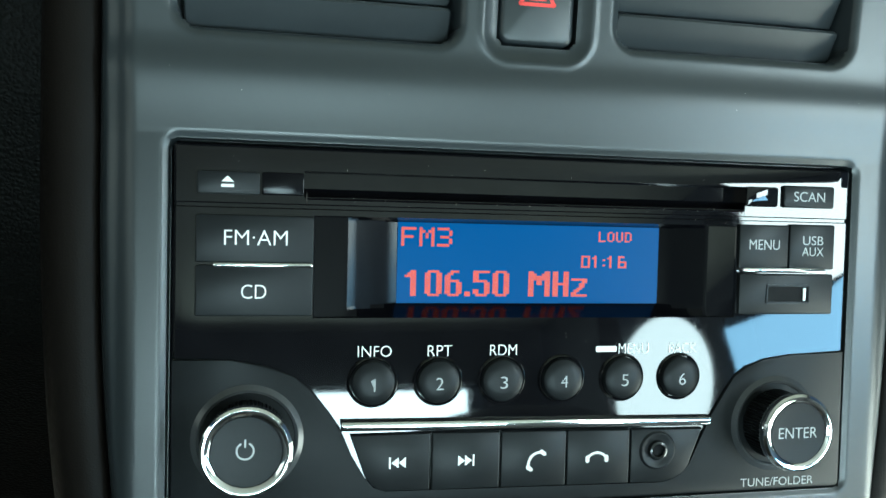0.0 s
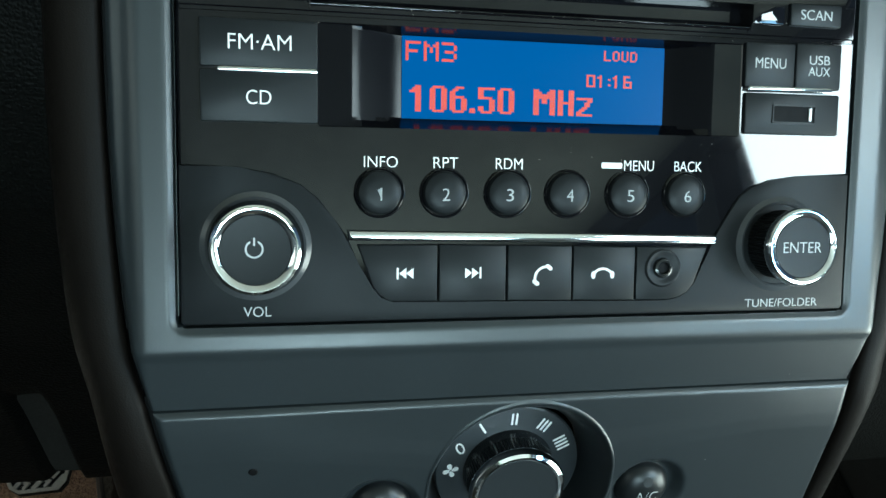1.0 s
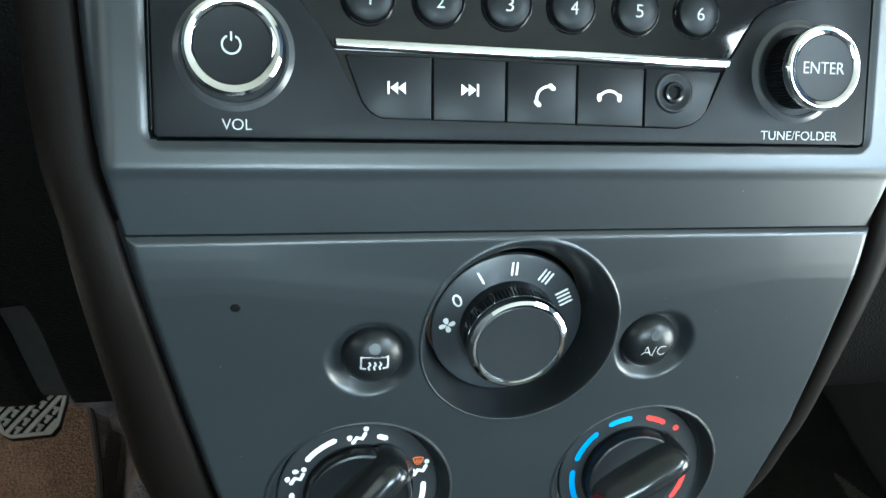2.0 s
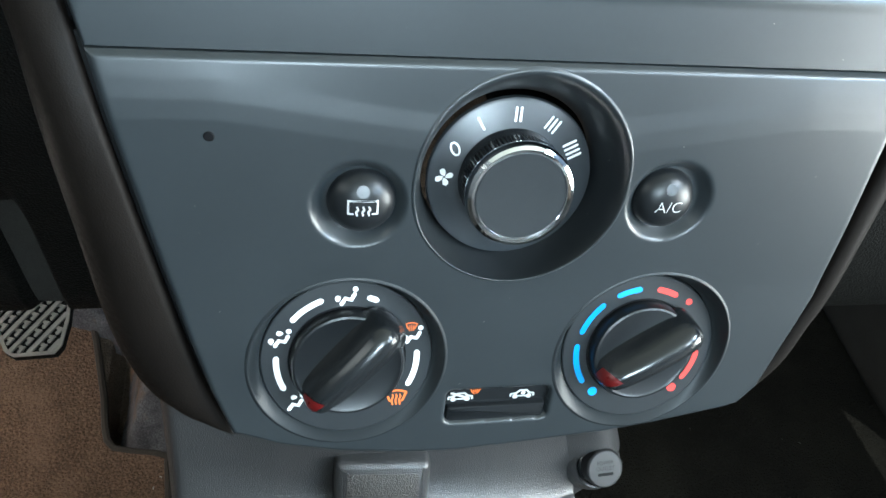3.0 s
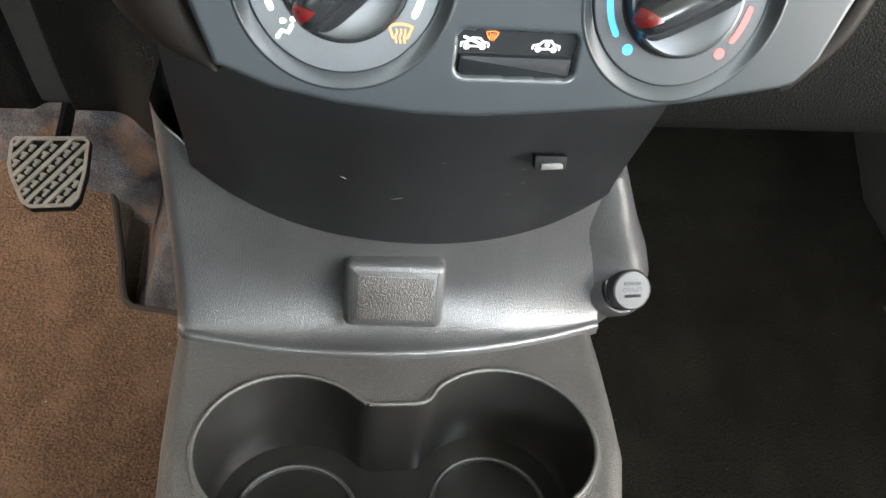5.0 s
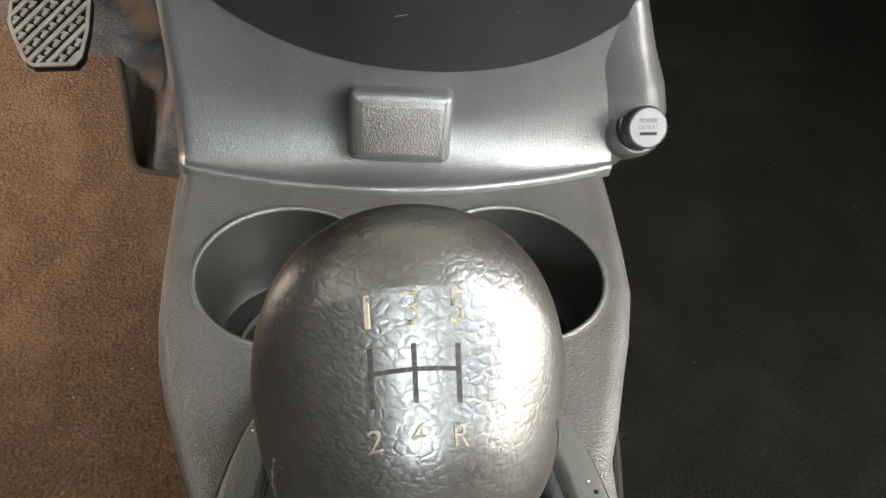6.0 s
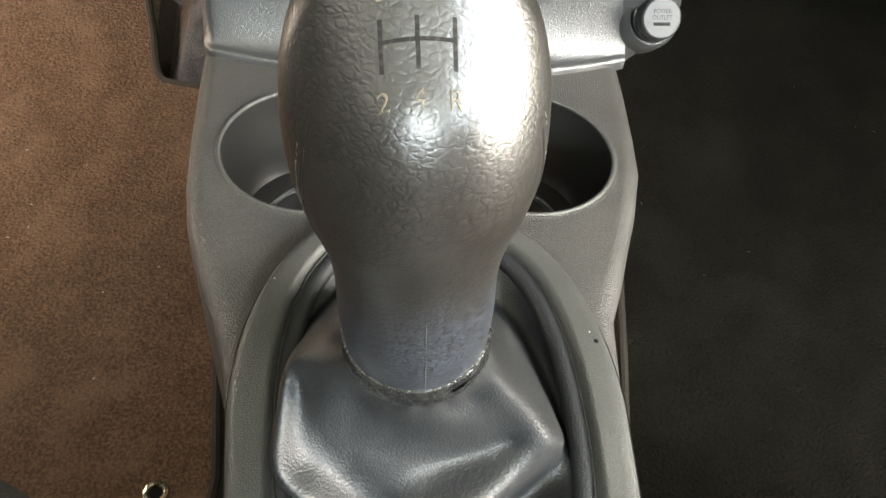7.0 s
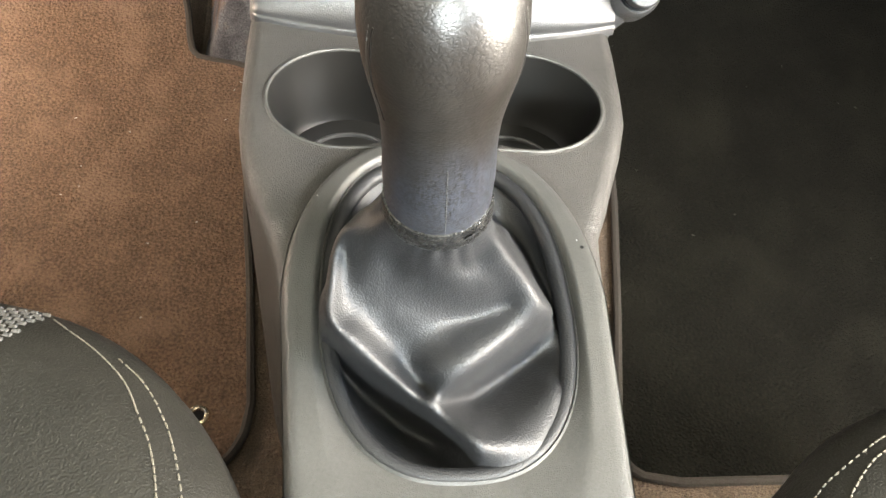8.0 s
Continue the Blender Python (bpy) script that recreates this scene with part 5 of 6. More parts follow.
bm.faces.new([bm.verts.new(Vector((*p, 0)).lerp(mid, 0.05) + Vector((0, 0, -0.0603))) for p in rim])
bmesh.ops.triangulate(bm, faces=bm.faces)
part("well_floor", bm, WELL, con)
part("cup_rim", sweep([(x, y, 0.0001) for x, y in rim], 0.0014, 8, closed=True), SURROUND, con, "smooth raised rim round the cup wells", sharp=60)
# gaiter surround
BC = Vector((-0.0115, -0.1300))


def oval(a, rx, ry, n=2.5):
    c, s = math.cos(a), math.sin(a)
    return (BC.x + rx * math.copysign(abs(c) ** (2 / n), c), BC.y + ry * math.copysign(abs(s) ** (2 / n), s))


def sur_out(a):
    x, y = oval(a, 0.0850, 0.1190, 2.25)
    if y < BC.y:
        t = (BC.y - y) / 0.119
        x = BC.x + (0.0850 - 0.034 * t) * math.copysign(min(1.0, abs(x - BC.x) / 0.085 + t * 0.9), x - BC.x)
        y = BC.y - 0.42 * t
    return x, y


def sur_f(a, t):
    xi, yi = oval(a, 0.0655, 0.1045)
    xo, yo = sur_out(a)
    k = max(0.0, min(1.0, t))
    x, y = xi + (xo - xi) * k, yi + (yo - yi) * k
    z = 0.3455
    if t < 0:
        x, y = xi + (BC.x - xi) * 0.03 * -t, yi + (BC.y - yi) * 0.02 * -t
        z -= 0.006 * -t ** 1
    elif t > 1:
        z -= 0.013 * (t - 1)
        x += (xo - BC.x) * 0.004 * (t - 1)
    else:
        d = min(k * 0.02, (1 - k) * 0.02)
        z -= 0.0045 * max(0, 1 - d / 0.004) ** 2 + 0.0030 * max(0, 1 - (1 - k) * 0.02 / 0.009) ** 2
    return (x - BC.x, y - BC.y, z - 0.333)


sur = thing("gaiter_surround", pose(BC.x, BC.y, 0.333), "grey plastic oval surround of the gear lever gaiter", "gear lever trim")
part("surround_plate", grid(spaced(0, 2 * math.pi, 160)[:-1], [-3, -1.5, -0.5] + spaced(0, 1, 24) + [1.5, 2], sur_f, wrap=True), SURROUND, sur, sharp=60)

# ---- gear lever: gaiter, collar and knob ----
LEVER_A = Vector((-0.027, -0.168, 0.450))
AXIS = (Vector((-0.036, -0.188, 0.575)) - LEVER_A).normalized()
AX = Vector((0, 1, 0)).cross(AXIS).normalized()
AY = AXIS.cross(AX)
LEVER = Matrix.Translation(LEVER_A) @ Matrix((AX, AY, AXIS)).transposed().to_4x4()
lever = thing("gear_lever", LEVER, "worn dark leather gear lever knob and folded gaiter", "gear lever")
INV = LEVER.inverted()

# the gaiter is one crumpled sheet between the oval and the lever's ring; its folds and hollows, in millimetres, are
# placed to fit the camera's view
ROLL = [(-45, -163, 438), (-56, -155, 424), (-64, -149, 414), (-69, -155, 406), (-71, -167, 397), (-72, -179, 389), (-66, -186, 383), (-53, -193, 375), (-38, -200, 367), (-24, -208, 361), (-9, -215, 357), (5, -219, 352), (20, -218, 346)]
ROLL_UNDER = [(-71, -169, 362), (-65, -172, 352), (-53, -180, 344), (-38, -189, 338), (-23, -200, 334), (-11, -211, 334), (-5, -224, 336)]
LEFT_POCKET = [(-69, -158, 322), (-59, -169, 312), (-44, -185, 308), (-28, -204, 312), (-16, -220, 322)]
LOW_ROLL = [(-16, -216, 352), (-9, -223, 349), (-7, -229, 344)]
FLAP = [(35, -164, 372), (19, -176, 371), (2, -189, 368), (-12, -198, 364), (-23, -203, 360)]
FLAP_UNDER = [(39, -154, 350), (25, -164, 346), (7, -177, 343), (-8, -189, 342), (-16, -196, 344)]
RIGHT_POCKET = [(43, -158, 336), (31, -163, 328), (11, -179, 328), (-4, -192, 334)]
SLOPE = [(35, -186, 343), (23, -201, 344), (8, -208, 346), (-2, -205, 346)]
CORNER = [(-2, -171, 430), (10, -166, 411), (22, -164, 392), (35, -164, 372)]
TROUGH = [(-49, -168, 424), (-56, -165, 406), (-56, -170, 390), (-49, -179, 376), (-38, -186, 362), (-28, -192, 350)]
LEFT_FLANK = [(-63, -154, 405), (-65, -167, 394), (-63, -180, 387)]
UPPER = [(-42, -172, 427), (-25, -177, 428), (-6, -171, 425)]
UPPER_LOW = [(-35, -172, 408), (-18, -175, 408), (2, -170, 402)]
SADDLE = [(-41, -175, 384), (-26, -176, 380), (-8, -172, 379), (10, -168, 384)]
BULGE = [(-26, -194, 368), (-19, -189, 376), (-6, -187, 379), (9, -179, 380)]
BACK = [(26, -74, 330), (38, -91, 326), (44, -113, 325), (45, -135, 328)]
MOAT = [(-73, -122, 338), (-67, -92, 335), (-52, -64, 330), (-26, -44, 330), (4, -50, 330), (24, -72, 330)]
BACK_FOLD = [(-2, -140, 408), (8, -128, 390), (18, -112, 372), (10, -96, 362), (-10, -84, 360), (-30, -82, 362), (-45, -92, 368), (-56, -112, 380), (-58, -128, 400)]
cloud = []
for run in (ROLL, ROLL_UNDER, LOW_ROLL, FLAP, FLAP_UNDER, CORNER, TROUGH, LEFT_FLANK, SADDLE, BULGE, UPPER, UPPER_LOW, LEFT_POCKET, RIGHT_POCKET, SLOPE, BACK, MOAT, BACK_FOLD):
    cloud += [tuple(p) for p in spline(run, 3)]
for k in range(64):
    x, y = oval(2 * math.pi * k / 64, 65.2 * mm, 104.2 * mm)
    cloud.append((x / mm, y / mm, 339.0))
for k in range(28):
    p = LEVER @ Vector((0.0212 * math.cos(2 * math.pi * k / 28), 0.0212 * math.sin(2 * math.pi * k / 28), -0.0015))
    cloud.append(tuple(p / mm))
cloud = np.array(cloud)
# heights are spread over a plan leaned along the camera's view, so the sheet can overhang
VIEW_LEAN_X, VIEW_LEAN_Y = 0.08, 0.68
cloud[:, 0] += VIEW_LEAN_X * (cloud[:, 2] - 339)
cloud[:, 1] += VIEW_LEAN_Y * (cloud[:, 2] - 339)
SOFT = 2.4


def kernel(a):
    d = a[:, None, :2] - cloud[None, :, :2]
    return np.sqrt((d ** 2).sum(2) + SOFT ** 2)


weight = np.linalg.solve(kernel(cloud) - 0.4 * np.eye(len(cloud)), cloud[:, 2] - 365.0)
NA, NT = 260, 96
flat = []
for k in range(NA):
    rx, ry = oval(2 * math.pi * k / NA, 0.0652, 0.1042)
    ca = math.atan2(ry - LEVER_A.y - 0.072, rx - LEVER_A.x - 0.009)
    c = LEVER @ Vector((0.0206 * math.cos(ca), 0.0206 * math.sin(ca), -0.0005))
    for j in range(NT + 1):
        t = j / NT
        up = c.z / mm - 339
        flat.append((rx / mm + (c.x / mm + VIEW_LEAN_X * up - rx / mm) * t, ry / mm + (c.y / mm + VIEW_LEAN_Y * up - ry / mm) * t, t))
flat = np.array(flat)
height = kernel(flat) @ weight + 365.0
height = np.clip(height, 292, 452)
bm = bmesh.new()
cols = [[] for _ in range(NA)]
for k in range(NA):
    for j in range(NT + 1):
        x, y, t = flat[k * (NT + 1) + j]
        z = height[k * (NT + 1) + j]
        z += 0.5 * noise.noise((x * 0.09, y * 0.09, 1.7)) + 0.22 * noise.noise((x * 0.28, y * 0.28, 4.1))
        if j == 0:
            z = 337.0
        x, y = x - VIEW_LEAN_X * (z - 339), y - VIEW_LEAN_Y * (z - 339)
        cols[k].append(bm.verts.new(INV @ (Vector((x, y, z)) * mm)))
for k in range(NA):
    a, b = cols[k], cols[(k + 1) % NA]
    for j in range(NT):
        bm.faces.new((a[j], b[j], b[j + 1], a[j + 1]))
inner = [v for v in bm.verts if not v.is_boundary]
for k in range(12):
    bmesh.ops.smooth_vert(bm, verts=inner, factor=0.5, use_axis_x=True, use_axis_y=True, use_axis_z=True)
part("gaiter", bm, BOOT, lever, "folded soft black leather gaiter", sharp=80)
roll = [INV @ Vector((*oval(a, 0.0612, 0.1000), 0.3385)) for a in spaced(0, 2 * math.pi, 120)[:-1]]
part("border", sweep(roll, 0.0046, 10, closed=True), BOOT, lever, "rolled leather border of the gaiter", sharp=80)
part("collar", lathe([(r * mm, z * mm) for r, z in ((21.0, -3.8), (21.7, -1.5), (21.4, 2.0), (21.0, 6.0), (20.2, 6.3))], 64), WORN, lever, "worn shiny ring under the knob")

KP = [(20.5, -1.0), (20.3, 8), (20.6, 20), (20.0, 36), (20.4, 50), (22.2, 65), (23.7, 78), (24.8, 91), (25.0, 103), (23.2, 114), (19.4, 123), (14.0, 129.5), (7.0, 133.4), (0.0, 134.5)]
KS = spline([(r, h, 0) for r, h in KP], 6)


def knob_pt(a, h, lift=0.0):
    """Surface point of the knob at azimuth a from its rear side and axial height h; the top slopes to the rear."""
    r = next((p.x + (q.x - p.x) * (h - p.y) / max(1e-6, q.y - p.y) for p, q in zip(KS, KS[1:]) if p.y <= h <= q.y), 0.0)
    x, y = (r + lift) * math.sin(a), -(r + lift) * math.cos(a)
    hh = h - (16.0 * step_s((14.0 - y) / 28.0) + 6.8 * max(0.0, y) / 25.0) * step_s((h - 56) / 50.0)
    if h > 95:
        hh += lift * 0.7
    return Vector((x * mm, y * mm, hh * mm))


bm = bmesh.new()
rows = []
for p in KS[:-1]:
    rows.append([bm.verts.new(knob_pt(2 * math.pi * k / 144, p.y)) for k in range(144)])
tip = bm.verts.new(knob_pt(0, KS[-1].y))
for a, b in zip(rows, rows[1:]):
    for k in range(144):
        bm.faces.new((a[k], a[(k + 1) % 144], b[(k + 1) % 144], b[k]))
for k in range(144):
    bm.faces.new((rows[-1][k], rows[-1][(k + 1) % 144], tip))
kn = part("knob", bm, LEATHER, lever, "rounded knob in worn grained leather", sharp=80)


def on_knob(bm, name, mat, lift=0.16):
    """Wraps flat signs, drawn in millimetres, over the sloping top of the knob."""
    for v in bm.verts:
        gx, gy, gz = v.co.x / mm, v.co.y / mm, v.co.z / mm
        x, y = gx - 0.2, bend(gy, [(0, -17.0), (3.6, -14.6), (8.2, -11.5), (13.6, -8.0), (17.5, -5.5), (21.4, -1.8), (24, 0.6)])
        r = math.hypot(x, y)
        h = next((q.y + (p.y - q.y) * (r - q.x) / max(1e-6, p.x - q.x) for p, q in zip(KS, KS[1:]) if p.y > 100 and q.x <= r <= p.x), 135.2)
        v.co = knob_pt(math.atan2(x, -y), h, lift if gz > 0.05 else -0.4)
    return part(name, bm, mat, kn)


PAT = material("gear_pattern_dark", (0.009, 0.008, 0.0075), 0.6, spec=0.1, stain=((0.05, 0.043, 0.034), 0.0012, 0.5))
PATW = material("gear_pattern_pale", (0.11, 0.092, 0.066), 0.6, spec=0.15, stain=((0.012, 0.012, 0.012), 0.0012, 1.2))
XS = (-5.7, 0.0, 5.8)
def knob_line(x0, y0, x1, y1, width):
    d = Vector((x1 - x0, y1 - y0)).normalized()
    return grid(spaced(0, 1, 24), (-0.5, -0.25, 0, 0.25, 0.5), lambda q, w: ((x0 + (x1 - x0) * q - d.y * w * width) * mm, (y0 + (y1 - y0) * q + d.x * w * width) * mm, 0.1 * mm))


for x in XS:
    on_knob(knob_line(x, 8.4, x, 17.5, 0.72), "pattern_line", PAT, 0.05)
on_knob(knob_line(XS[0], 13.6, XS[2], 13.6, 0.72), "pattern_line", PAT, 0.06)
for x, lo, hi in zip(XS, "24R", "135"):
    for ch, y in ((lo, 3.6), (hi, 21.2)):
        bm = bmesh.new()
        me = lettering(ch, x * mm, y * mm, (0.6 if ch == "1" else 1.9) * mm, 3.4 * mm, 0.0)
        bm.from_mesh(me)
        bmesh.ops.triangulate(bm, faces=bm.faces)
        bmesh.ops.subdivide_edges(bm, edges=bm.edges, cuts=2)
        on_knob(bm, "pattern_sign", PATW)
for a, d in ((68, 5), (-59, -5)):
    part("seam", sweep([knob_pt(radians(a), h, -0.30) for h in spaced(60, 114, 40)], 0.00055, 6), PAT, kn)
    bm = bmesh.new()
    for h in spaced(60, 112, 26):
        sweep([knob_pt(radians(a + d), h, -0.12), knob_pt(radians(a + d), h + 1.1, -0.12)], 0.00028, 5, bm=bm)
    tagged(part("stitches", bm, SURROUND, kn), kind="stuff")
part("rub_line", sweep([knob_pt(radians(3.5), h, -0.02) for h in spaced(2, 44, 20)], 0.00016, 5), SURROUND, kn, "pale rubbed seam line")

# ---- floor mats ----
def mat_l(y):
    if y > 0.455:
        return bend(y, [(0.455, -0.240), (0.459, -0.254), (0.468, -0.262), (0.485, -0.267), (0.524, -0.273), (0.60, -0.291), (0.625, -0.298), (0.642, -0.316), (0.652, -0.338), (0.66, -0.40)])
    return bend(y, [(-0.075, -0.215), (-0.070, -0.192), (-0.062, -0.178), (-0.050, -0.167), (-0.030, -0.158), (0.0, -0.1545), (0.13, -0.166), (0.23, -0.178), (0.30, -0.182), (0.40, -0.190), (0.447, -0.195), (0.455, -0.240)])


def mat_r(y):
    return bend(y, [(-0.086, 0.235), (-0.083, 0.208), (-0.076, 0.194), (-0.062, 0.185), (-0.045, 0.182), (0.0, 0.194), (0.095, 0.211), (0.24, 0.235), (0.45, 0.262), (0.60, 0.275)])


def mat_thing(edge, y0, y1, xfar, label, pile):
    m = thing("floor_mat", pose((edge(0.1) + xfar) / 2, 0.1, floor_z(0.1)), label, "floor mat", "car floor mats")
    off = Vector(((edge(0.1) + xfar) / 2, 0.1, floor_z(0.1)))
    ys = spaced(y0, y1, 150)

    def f(s, y):
        x = edge(y) + (xfar - edge(y)) * s
        z = floor_z(y) + 0.007 + 0.0010 * noise.noise((x * 60, y * 60, 3)) + 0.0005 * noise.noise((x * 240, y * 240, 7))
        return Vector((x, y, z)) - off
    part("carpet_face", grid(spaced(0, 1, 110), ys, f), pile, m, sharp=80)
    rim = [Vector((edge(y), y, floor_z(y) + 0.005)) - off for y in ys]
    back = [Vector((edge(y0) + (xfar - edge(y0)) * k / 12, y0, floor_z(y0) + 0.005)) - off for k in range(12, 0, -1)]
    part("binding", sweep(back + rim, 0.0046, 8), BINDING, m, "rounded sewn edge binding, darkened for the shade beside it")
    return m, off


ml, mo = mat_thing(mat_l, -0.075, 0.66, -0.66, "brown dusty carpet floor mat with a bound edge, lightened as if lit", MAT)
# runs to the bulkhead, so its dark colour stands in for shade there
mat_thing(mat_r, -0.086, 0.88, 0.735, "dark carpet floor mat with a bound edge, darkened as if in shade", MAT_SHADED)
gm = Vector((-0.200, -0.012, floor_z(-0.012) + 0.007)) - mo
part("eyelet", lathe([(r * mm, z * mm) for r, z in ((6.0, -1.0), (6.3, 1.8), (7.6, 2.6), (9.8, 2.0), (11.0, 0.0))], 40), STEEL, ml, "brass eyelet", m=Matrix.Translation(gm))
part("eyelet_hole", lathe([(0, 0.0005), (0.0054, 0.0005)], 24), DARK, ml, m=Matrix.Translation(gm))
# carpet bulge beside the notch of the driver mat
def hump(s, y):
    left = -0.250 - 0.26 * step_s((y - 0.585) / 0.10)
    x = left + (-0.095 - left) * s + 0.004 * noise.noise((y * 18, 2.0, 5.0))
    near = step_s((y - 0.444) / 0.030)
    rise = 0.050 * step_s((x - left) / 0.030) + 0.20 * max(0.0, (x + 0.250) / 0.155) ** 1.25
    z = floor_z(y) - 0.014 + rise * near
    return (x, y, z + (0.005 * noise.noise((x * 45, y * 30, 1)) + 0.0016 * noise.noise((x * 170, y * 170, 1))) * near)


bm = grid(spaced(0, 1, 120), spaced(0.43, 0.90, 160), hump)
tagged(part("carpet_hump", bm, TUNNEL, sharp=80), "grey brown carpet hump beside the console", "carpet", kind="structure")

# ---- pedal ----
PED = pose(-0.340, 0.545, 0.172, 32, 0, 0) @ Matrix.Scale(1.09, 4)
ped = thing("pedal", PED, "worn rubber pedal pad with a slanted tread", "pedal")
out2 = [(-38, 36), (-36, 40), (34, 42), (38, 38), (37.5, 0), (33, -28), (27, -36), (-12, -38), (-20, -33), (-33, -6), (-38, 10)]
# near black pad puts shade into the grooves of the tread
part("pad", plate([(x * mm, y * mm) for x, y in out2][::-1], -0.008, 0.002, 0.0025, 2), KNEE, ped)
bm = stroke([[(x * mm * 0.95, y * mm * 0.95) for x, y in out2 + out2[:1]]], 0.0035, 0.002, 0.0028)
part("pad_rim", bm, RUBBER, ped)


def inside(x, y):
    n, c = len(out2), False
    for k in range(n):
        (x0, y0), (x1, y1) = out2[k], out2[k - 1]
        if (y0 > y) != (y1 > y) and x < (x1 - x0) * (y - y0) / (y1 - y0) + x0:
            c = not c
    return c


for k in range(-6, 7):
    run = [t for t in spaced(-60, 60, 120) if inside((k * 9.5 + t * 0.62) * 1.1, t * 0.78 * 1.1)]
    if len(run) < 6:
        continue
    if k % 2:
        part("tread_bar", stroke([[((k * 9.5 + t * 0.62) * mm, t * 0.78 * mm) for t in (run[0], run[-1])]], 0.0042, 0.002, 0.0028), RUBBER, ped)
    else:
        for t in run[2:-6:11]:
            q = [((k * 9.5 + t * 0.62) * mm, t * 0.78 * mm), ((k * 9.5 + (t + 7) * 0.62) * mm, (t + 7) * 0.78 * mm), ((k * 9.5 + (t + 7) * 0.62 - 4) * mm, (t + 7) * 0.78 * mm)]
            part("tread_block", stroke([q], 0.0034, 0.002, 0.0028), RUBBER, ped)
part("arm", sweep([(0, 0, -0.004), (0, 0.05, -0.03), (0, 0.20, -0.06), (0, 0.40, -0.02)], 0.008, 8), DARK, ped)

# ---- seats ----
def seat(name, sx, x0, y0, label, weave):
    """A cushion with a rounded front corner; sx = 1 or -1 mirrors it."""
    st = thing(name, pose(x0, y0, 0.0), label, "car seat", "front seats")
    A, B, N = 0.206, 0.279, 2.5

    def plan(a, k=1.0):
        c, s = math.cos(a), math.sin(a)
        wide, deep = (A if c > 0 else 0.31), (B if s > 0 else 0.34)
        return (sx * k * min(0.181, wide * math.copysign(abs(c) ** (2 / N), c)), k * deep * math.copysign(abs(s) ** (2 / N), s))

    def top(k):
        d = (1 - k) * A
        return 0.370 - 0.038 * (1 - math.sqrt(max(0, 1 - (1 - min(1, d / 0.041)) ** 2))) - 0.008 * step_s((d - 0.048) / 0.07)

    def f(a, k):
        if k > 1:
            x, y = plan(a, 1 - 0.02 * (k - 1))
            return (x, y, 0.332 - 0.157 * (k - 1))
        x, y = plan(a, k)
        return (x, y, top(k))
    part("cushion", grid(spaced(0, 2 * math.pi, 120)[:-1], spaced(0.02, 0.75, 20) + spaced(0.76, 1, 26) + [1.3, 2.0, 2.6], f, wrap=True), SEAT_SKIN, st, "dark leather bolster", sharp=80)

    def back(a, t):
        """The backrest: a rounded slab that leans to the rear and narrows to its top."""
        c, s = math.cos(a), math.sin(a)
        wide = (0.245 - 0.05 * t ** 3) * math.sqrt(max(0.0, 1 - max(0.0, (t - 0.9) / 0.1) ** 2 * 0.96))
        thick = 0.070 * math.sqrt(max(0.0, 1 - max(0.0, (t - 0.9) / 0.1) ** 2 * 0.96))
        return (wide * math.copysign(abs(c) ** 0.5, c) - 0.05 * sx, -0.375 - 0.17 * t + thick * math.copysign(abs(s) ** 0.6, s) - 0.02 * c * c, 0.32 + 0.62 * t)
    # out of view; added to keep rear window light off the sides
    part("backrest", grid(spaced(0, 2 * math.pi, 64)[:-1], spaced(0, 0.88, 20) + spaced(0.9, 1, 10), back, wrap=True), SEAT_SKIN, st, "unseen dark leather backrest, blocks light from the rear", sharp=80)

    def thread(pts, nm):
        ln = spline([(x - x0, y - y0, 0) for x, y in pts], 12)
        step = 0.0033
        base = None
        acc, last = 0.0, ln[0]
        for p in ln[1:]:
            acc += (p - last).length
            if acc >= step:
                acc = 0.0
                d = (p - last).normalized()
                k = (abs(p.x / A) ** N + abs(p.y / B) ** N) ** (1 / N)
                if base is None:
                    bmq = lathe([(0, -0.0017), (0.00042, -0.0013), (0.00054, 0), (0.00042, 0.0013), (0, 0.0017)], 6)
                    base = mesh_of("stitch", bmq, THREAD)
                part("stitch", base, THREAD, st, m=Matrix.Translation((p.x, p.y, top(k) + 0.0002)) @ d.to_track_quat("Z", "Y").to_matrix().to_4x4())
            last = p
    return st, thread, f, top, plan


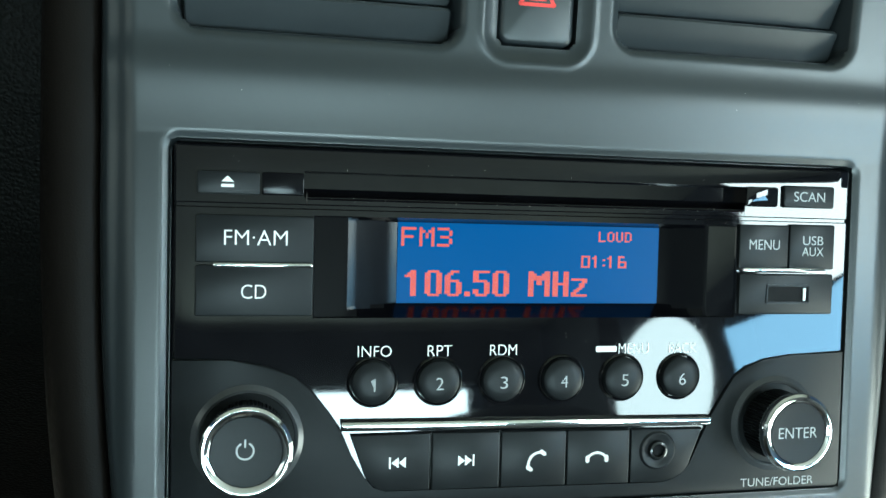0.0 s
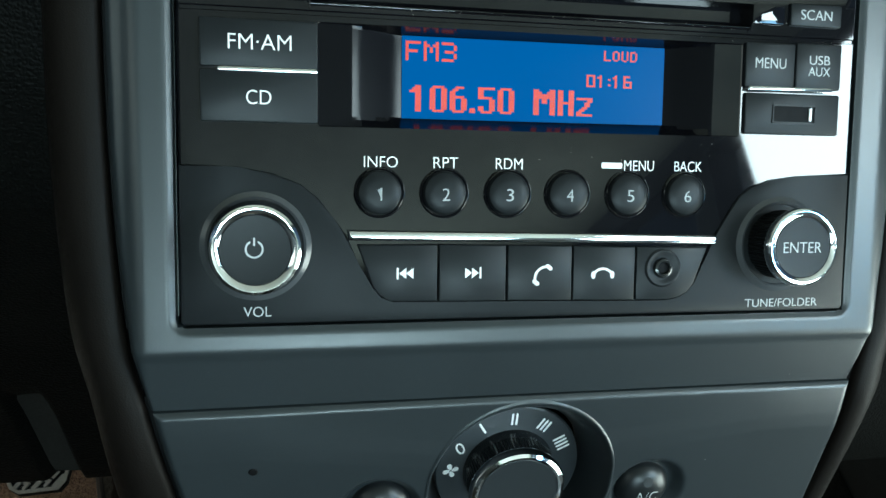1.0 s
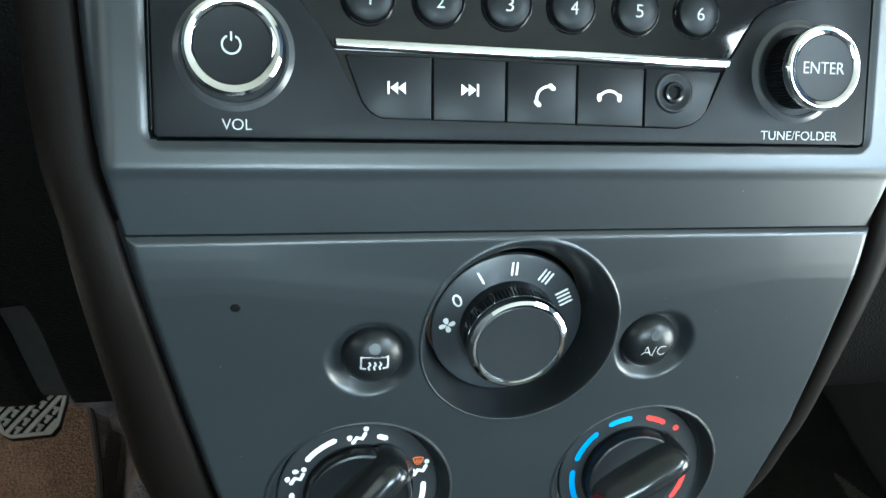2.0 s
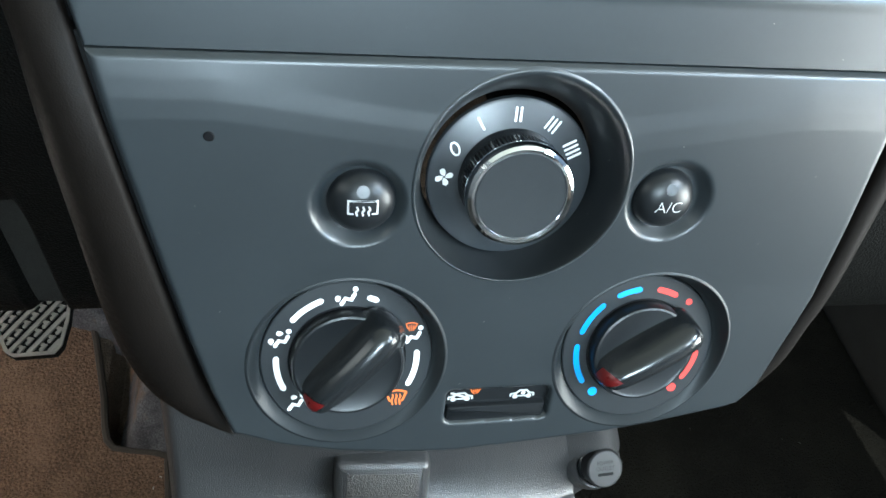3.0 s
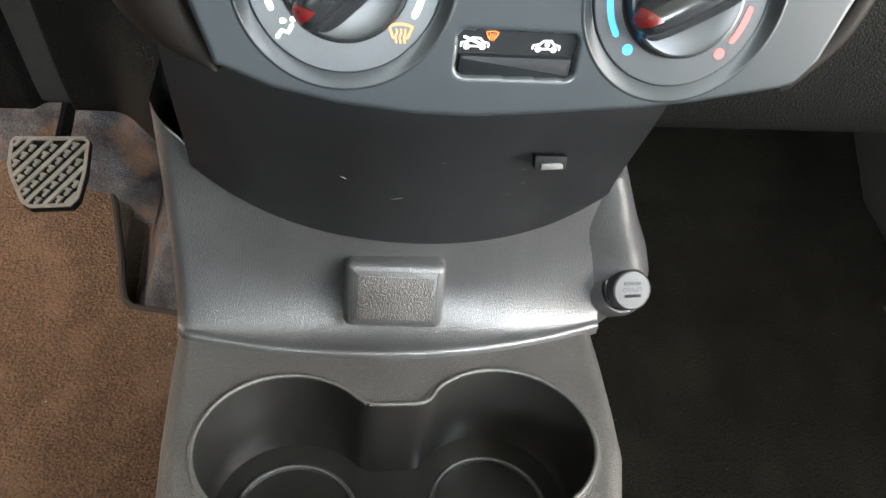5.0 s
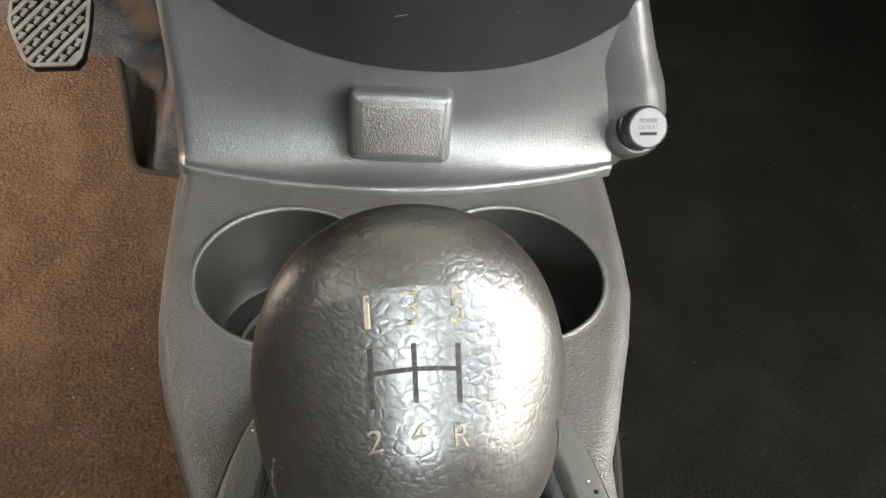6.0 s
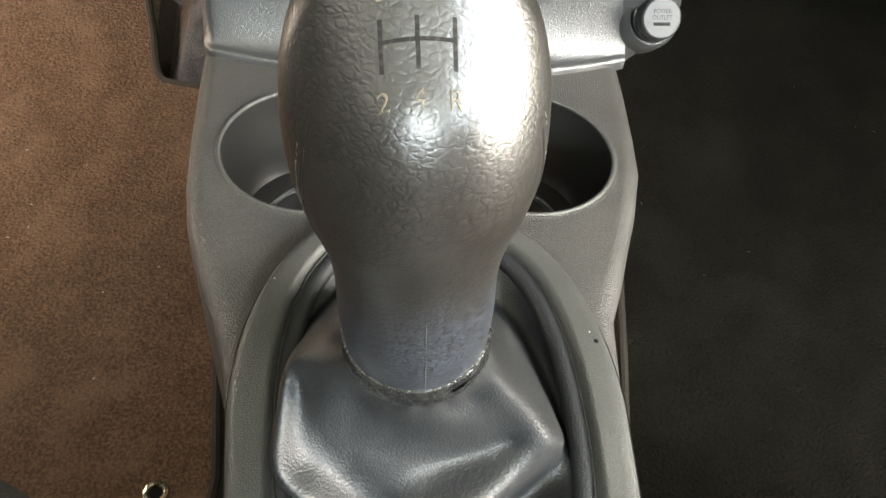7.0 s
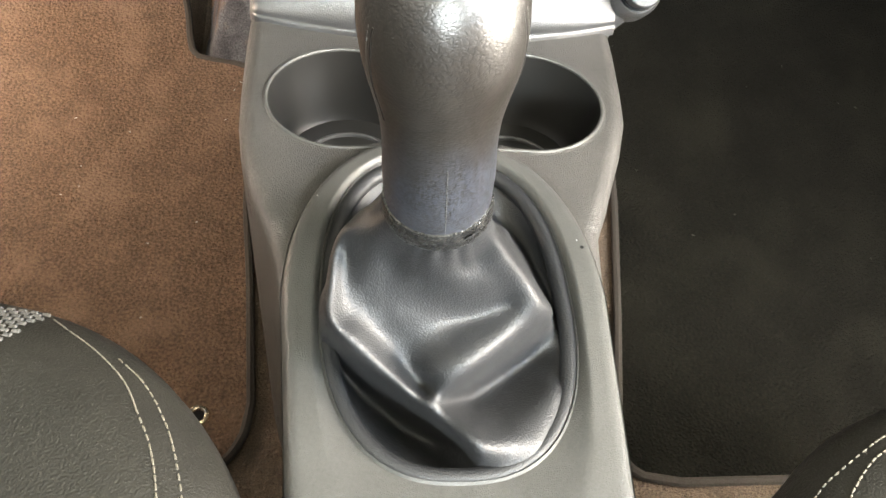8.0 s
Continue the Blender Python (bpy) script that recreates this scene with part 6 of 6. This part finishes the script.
st, thread, f, top, plan = seat("front_seat", 1, -0.2834, -0.4099, "dark leather and woven fabric front seat cushion with pale stitching", True)
thread([(-0.1981, -0.1532), (-0.1892, -0.1615), (-0.1720, -0.1759), (-0.1569, -0.1925), (-0.1472, -0.2103), (-0.1390, -0.2275), (-0.1328, -0.2496), (-0.1280, -0.2771)], "a")
thread([(-0.1644, -0.1766), (-0.1507, -0.1897), (-0.1403, -0.2055), (-0.1321, -0.2227), (-0.1238, -0.2496), (-0.1197, -0.2771)], "b")
bm = bmesh.new()
for i in range(26):
    for j in range(24):
        x, y = -0.1968 - 0.0048 * i - (0.0024 if j % 2 else 0), -0.1505 - 0.0030 * j
        if x > -0.1982 - (-0.1505 - y) * 0.42:
            continue
        lx, ly = x + 0.2834, y + 0.4099
        k = (abs(lx / (0.206 if lx > 0 else 0.31)) ** 2.5 + abs(ly / 0.279) ** 2.5) ** (1 / 2.5)
        if k > 0.99:
            continue
        z = top(k) + 0.0005
        prism(bm, [(lx - 0.0019, ly - 0.0008), (lx + 0.0015, ly - 0.0012), (lx + 0.0019, ly + 0.0005), (lx - 0.0015, ly + 0.0010)], z - 0.001, z + 0.0006, 0.0003, 1)
tagged(part("weave", bm, WEAVE_LIGHT, st, "grey woven fabric panel"), kind="stuff")
thread2 = seat("front_seat", -1, 0.2745, -0.4684, "dark leather passenger seat cushion with pale double stitching", False)[1]
thread2([(0.2023, -0.2000), (0.1858, -0.2193), (0.1720, -0.2275), (0.1555, -0.2372), (0.1411, -0.2468), (0.1300, -0.2599), (0.1232, -0.2805)], "a")
thread2([(0.1954, -0.2207), (0.1816, -0.2289), (0.1679, -0.2358), (0.1548, -0.2468), (0.1466, -0.2571), (0.1390, -0.2805)], "b")

# small marks: a stitch hole in the gaiter, scuffs on its surround, lint on the mats
part("stitch_hole", lathe([(0, 0.0006), (0.0008, 0.0004), (0.0011, -0.0004)], 12), DARK, lever, m=INV @ Matrix.Translation((-0.0700, -0.1790, 0.3838)) @ pose(0, 0, 0, 50, 0, -40))
for x, y, q, mt in ((0.0645, -0.1010, 0.0010, DARK), (0.0625, -0.0960, 0.0004, GREY_PRINT), (-0.0800, -0.0640, 0.0004, GREY_PRINT)):
    part("scuff", lathe([(0, 0.0002), (q, 0.0001), (q * 1.2, -0.0002)], 9), mt, sur, m=pose(x - BC.x, y - BC.y, 0.0126))
rng2 = random.Random(11)
for xa, xb, ya, yb, n, mid in ((-0.52, -0.20, 0.02, 0.42, 20, "brown"), (0.24, 0.60, 0.0, 0.5, 9, "dark")):
    bm = bmesh.new()
    for k in range(n):
        x, y, a, q = rng2.uniform(xa, xb), rng2.uniform(ya, yb), rng2.uniform(0, 6.3), rng2.uniform(0.0006, 0.0022)
        z = floor_z(y) + 0.0082
        sweep([(x, y, z), (x + q * math.cos(a), y + q * math.sin(a), z + 0.0004), (x + 2 * q * math.cos(a + 0.5), y + 2 * q * math.sin(a + 0.5), z)], 0.00028, 5, bm=bm)
    tagged(part("lint", bm, GREY_PRINT if mid == "brown" else SURROUND), "scattered pale lint on the floor mat", "lint", kind="stuff")
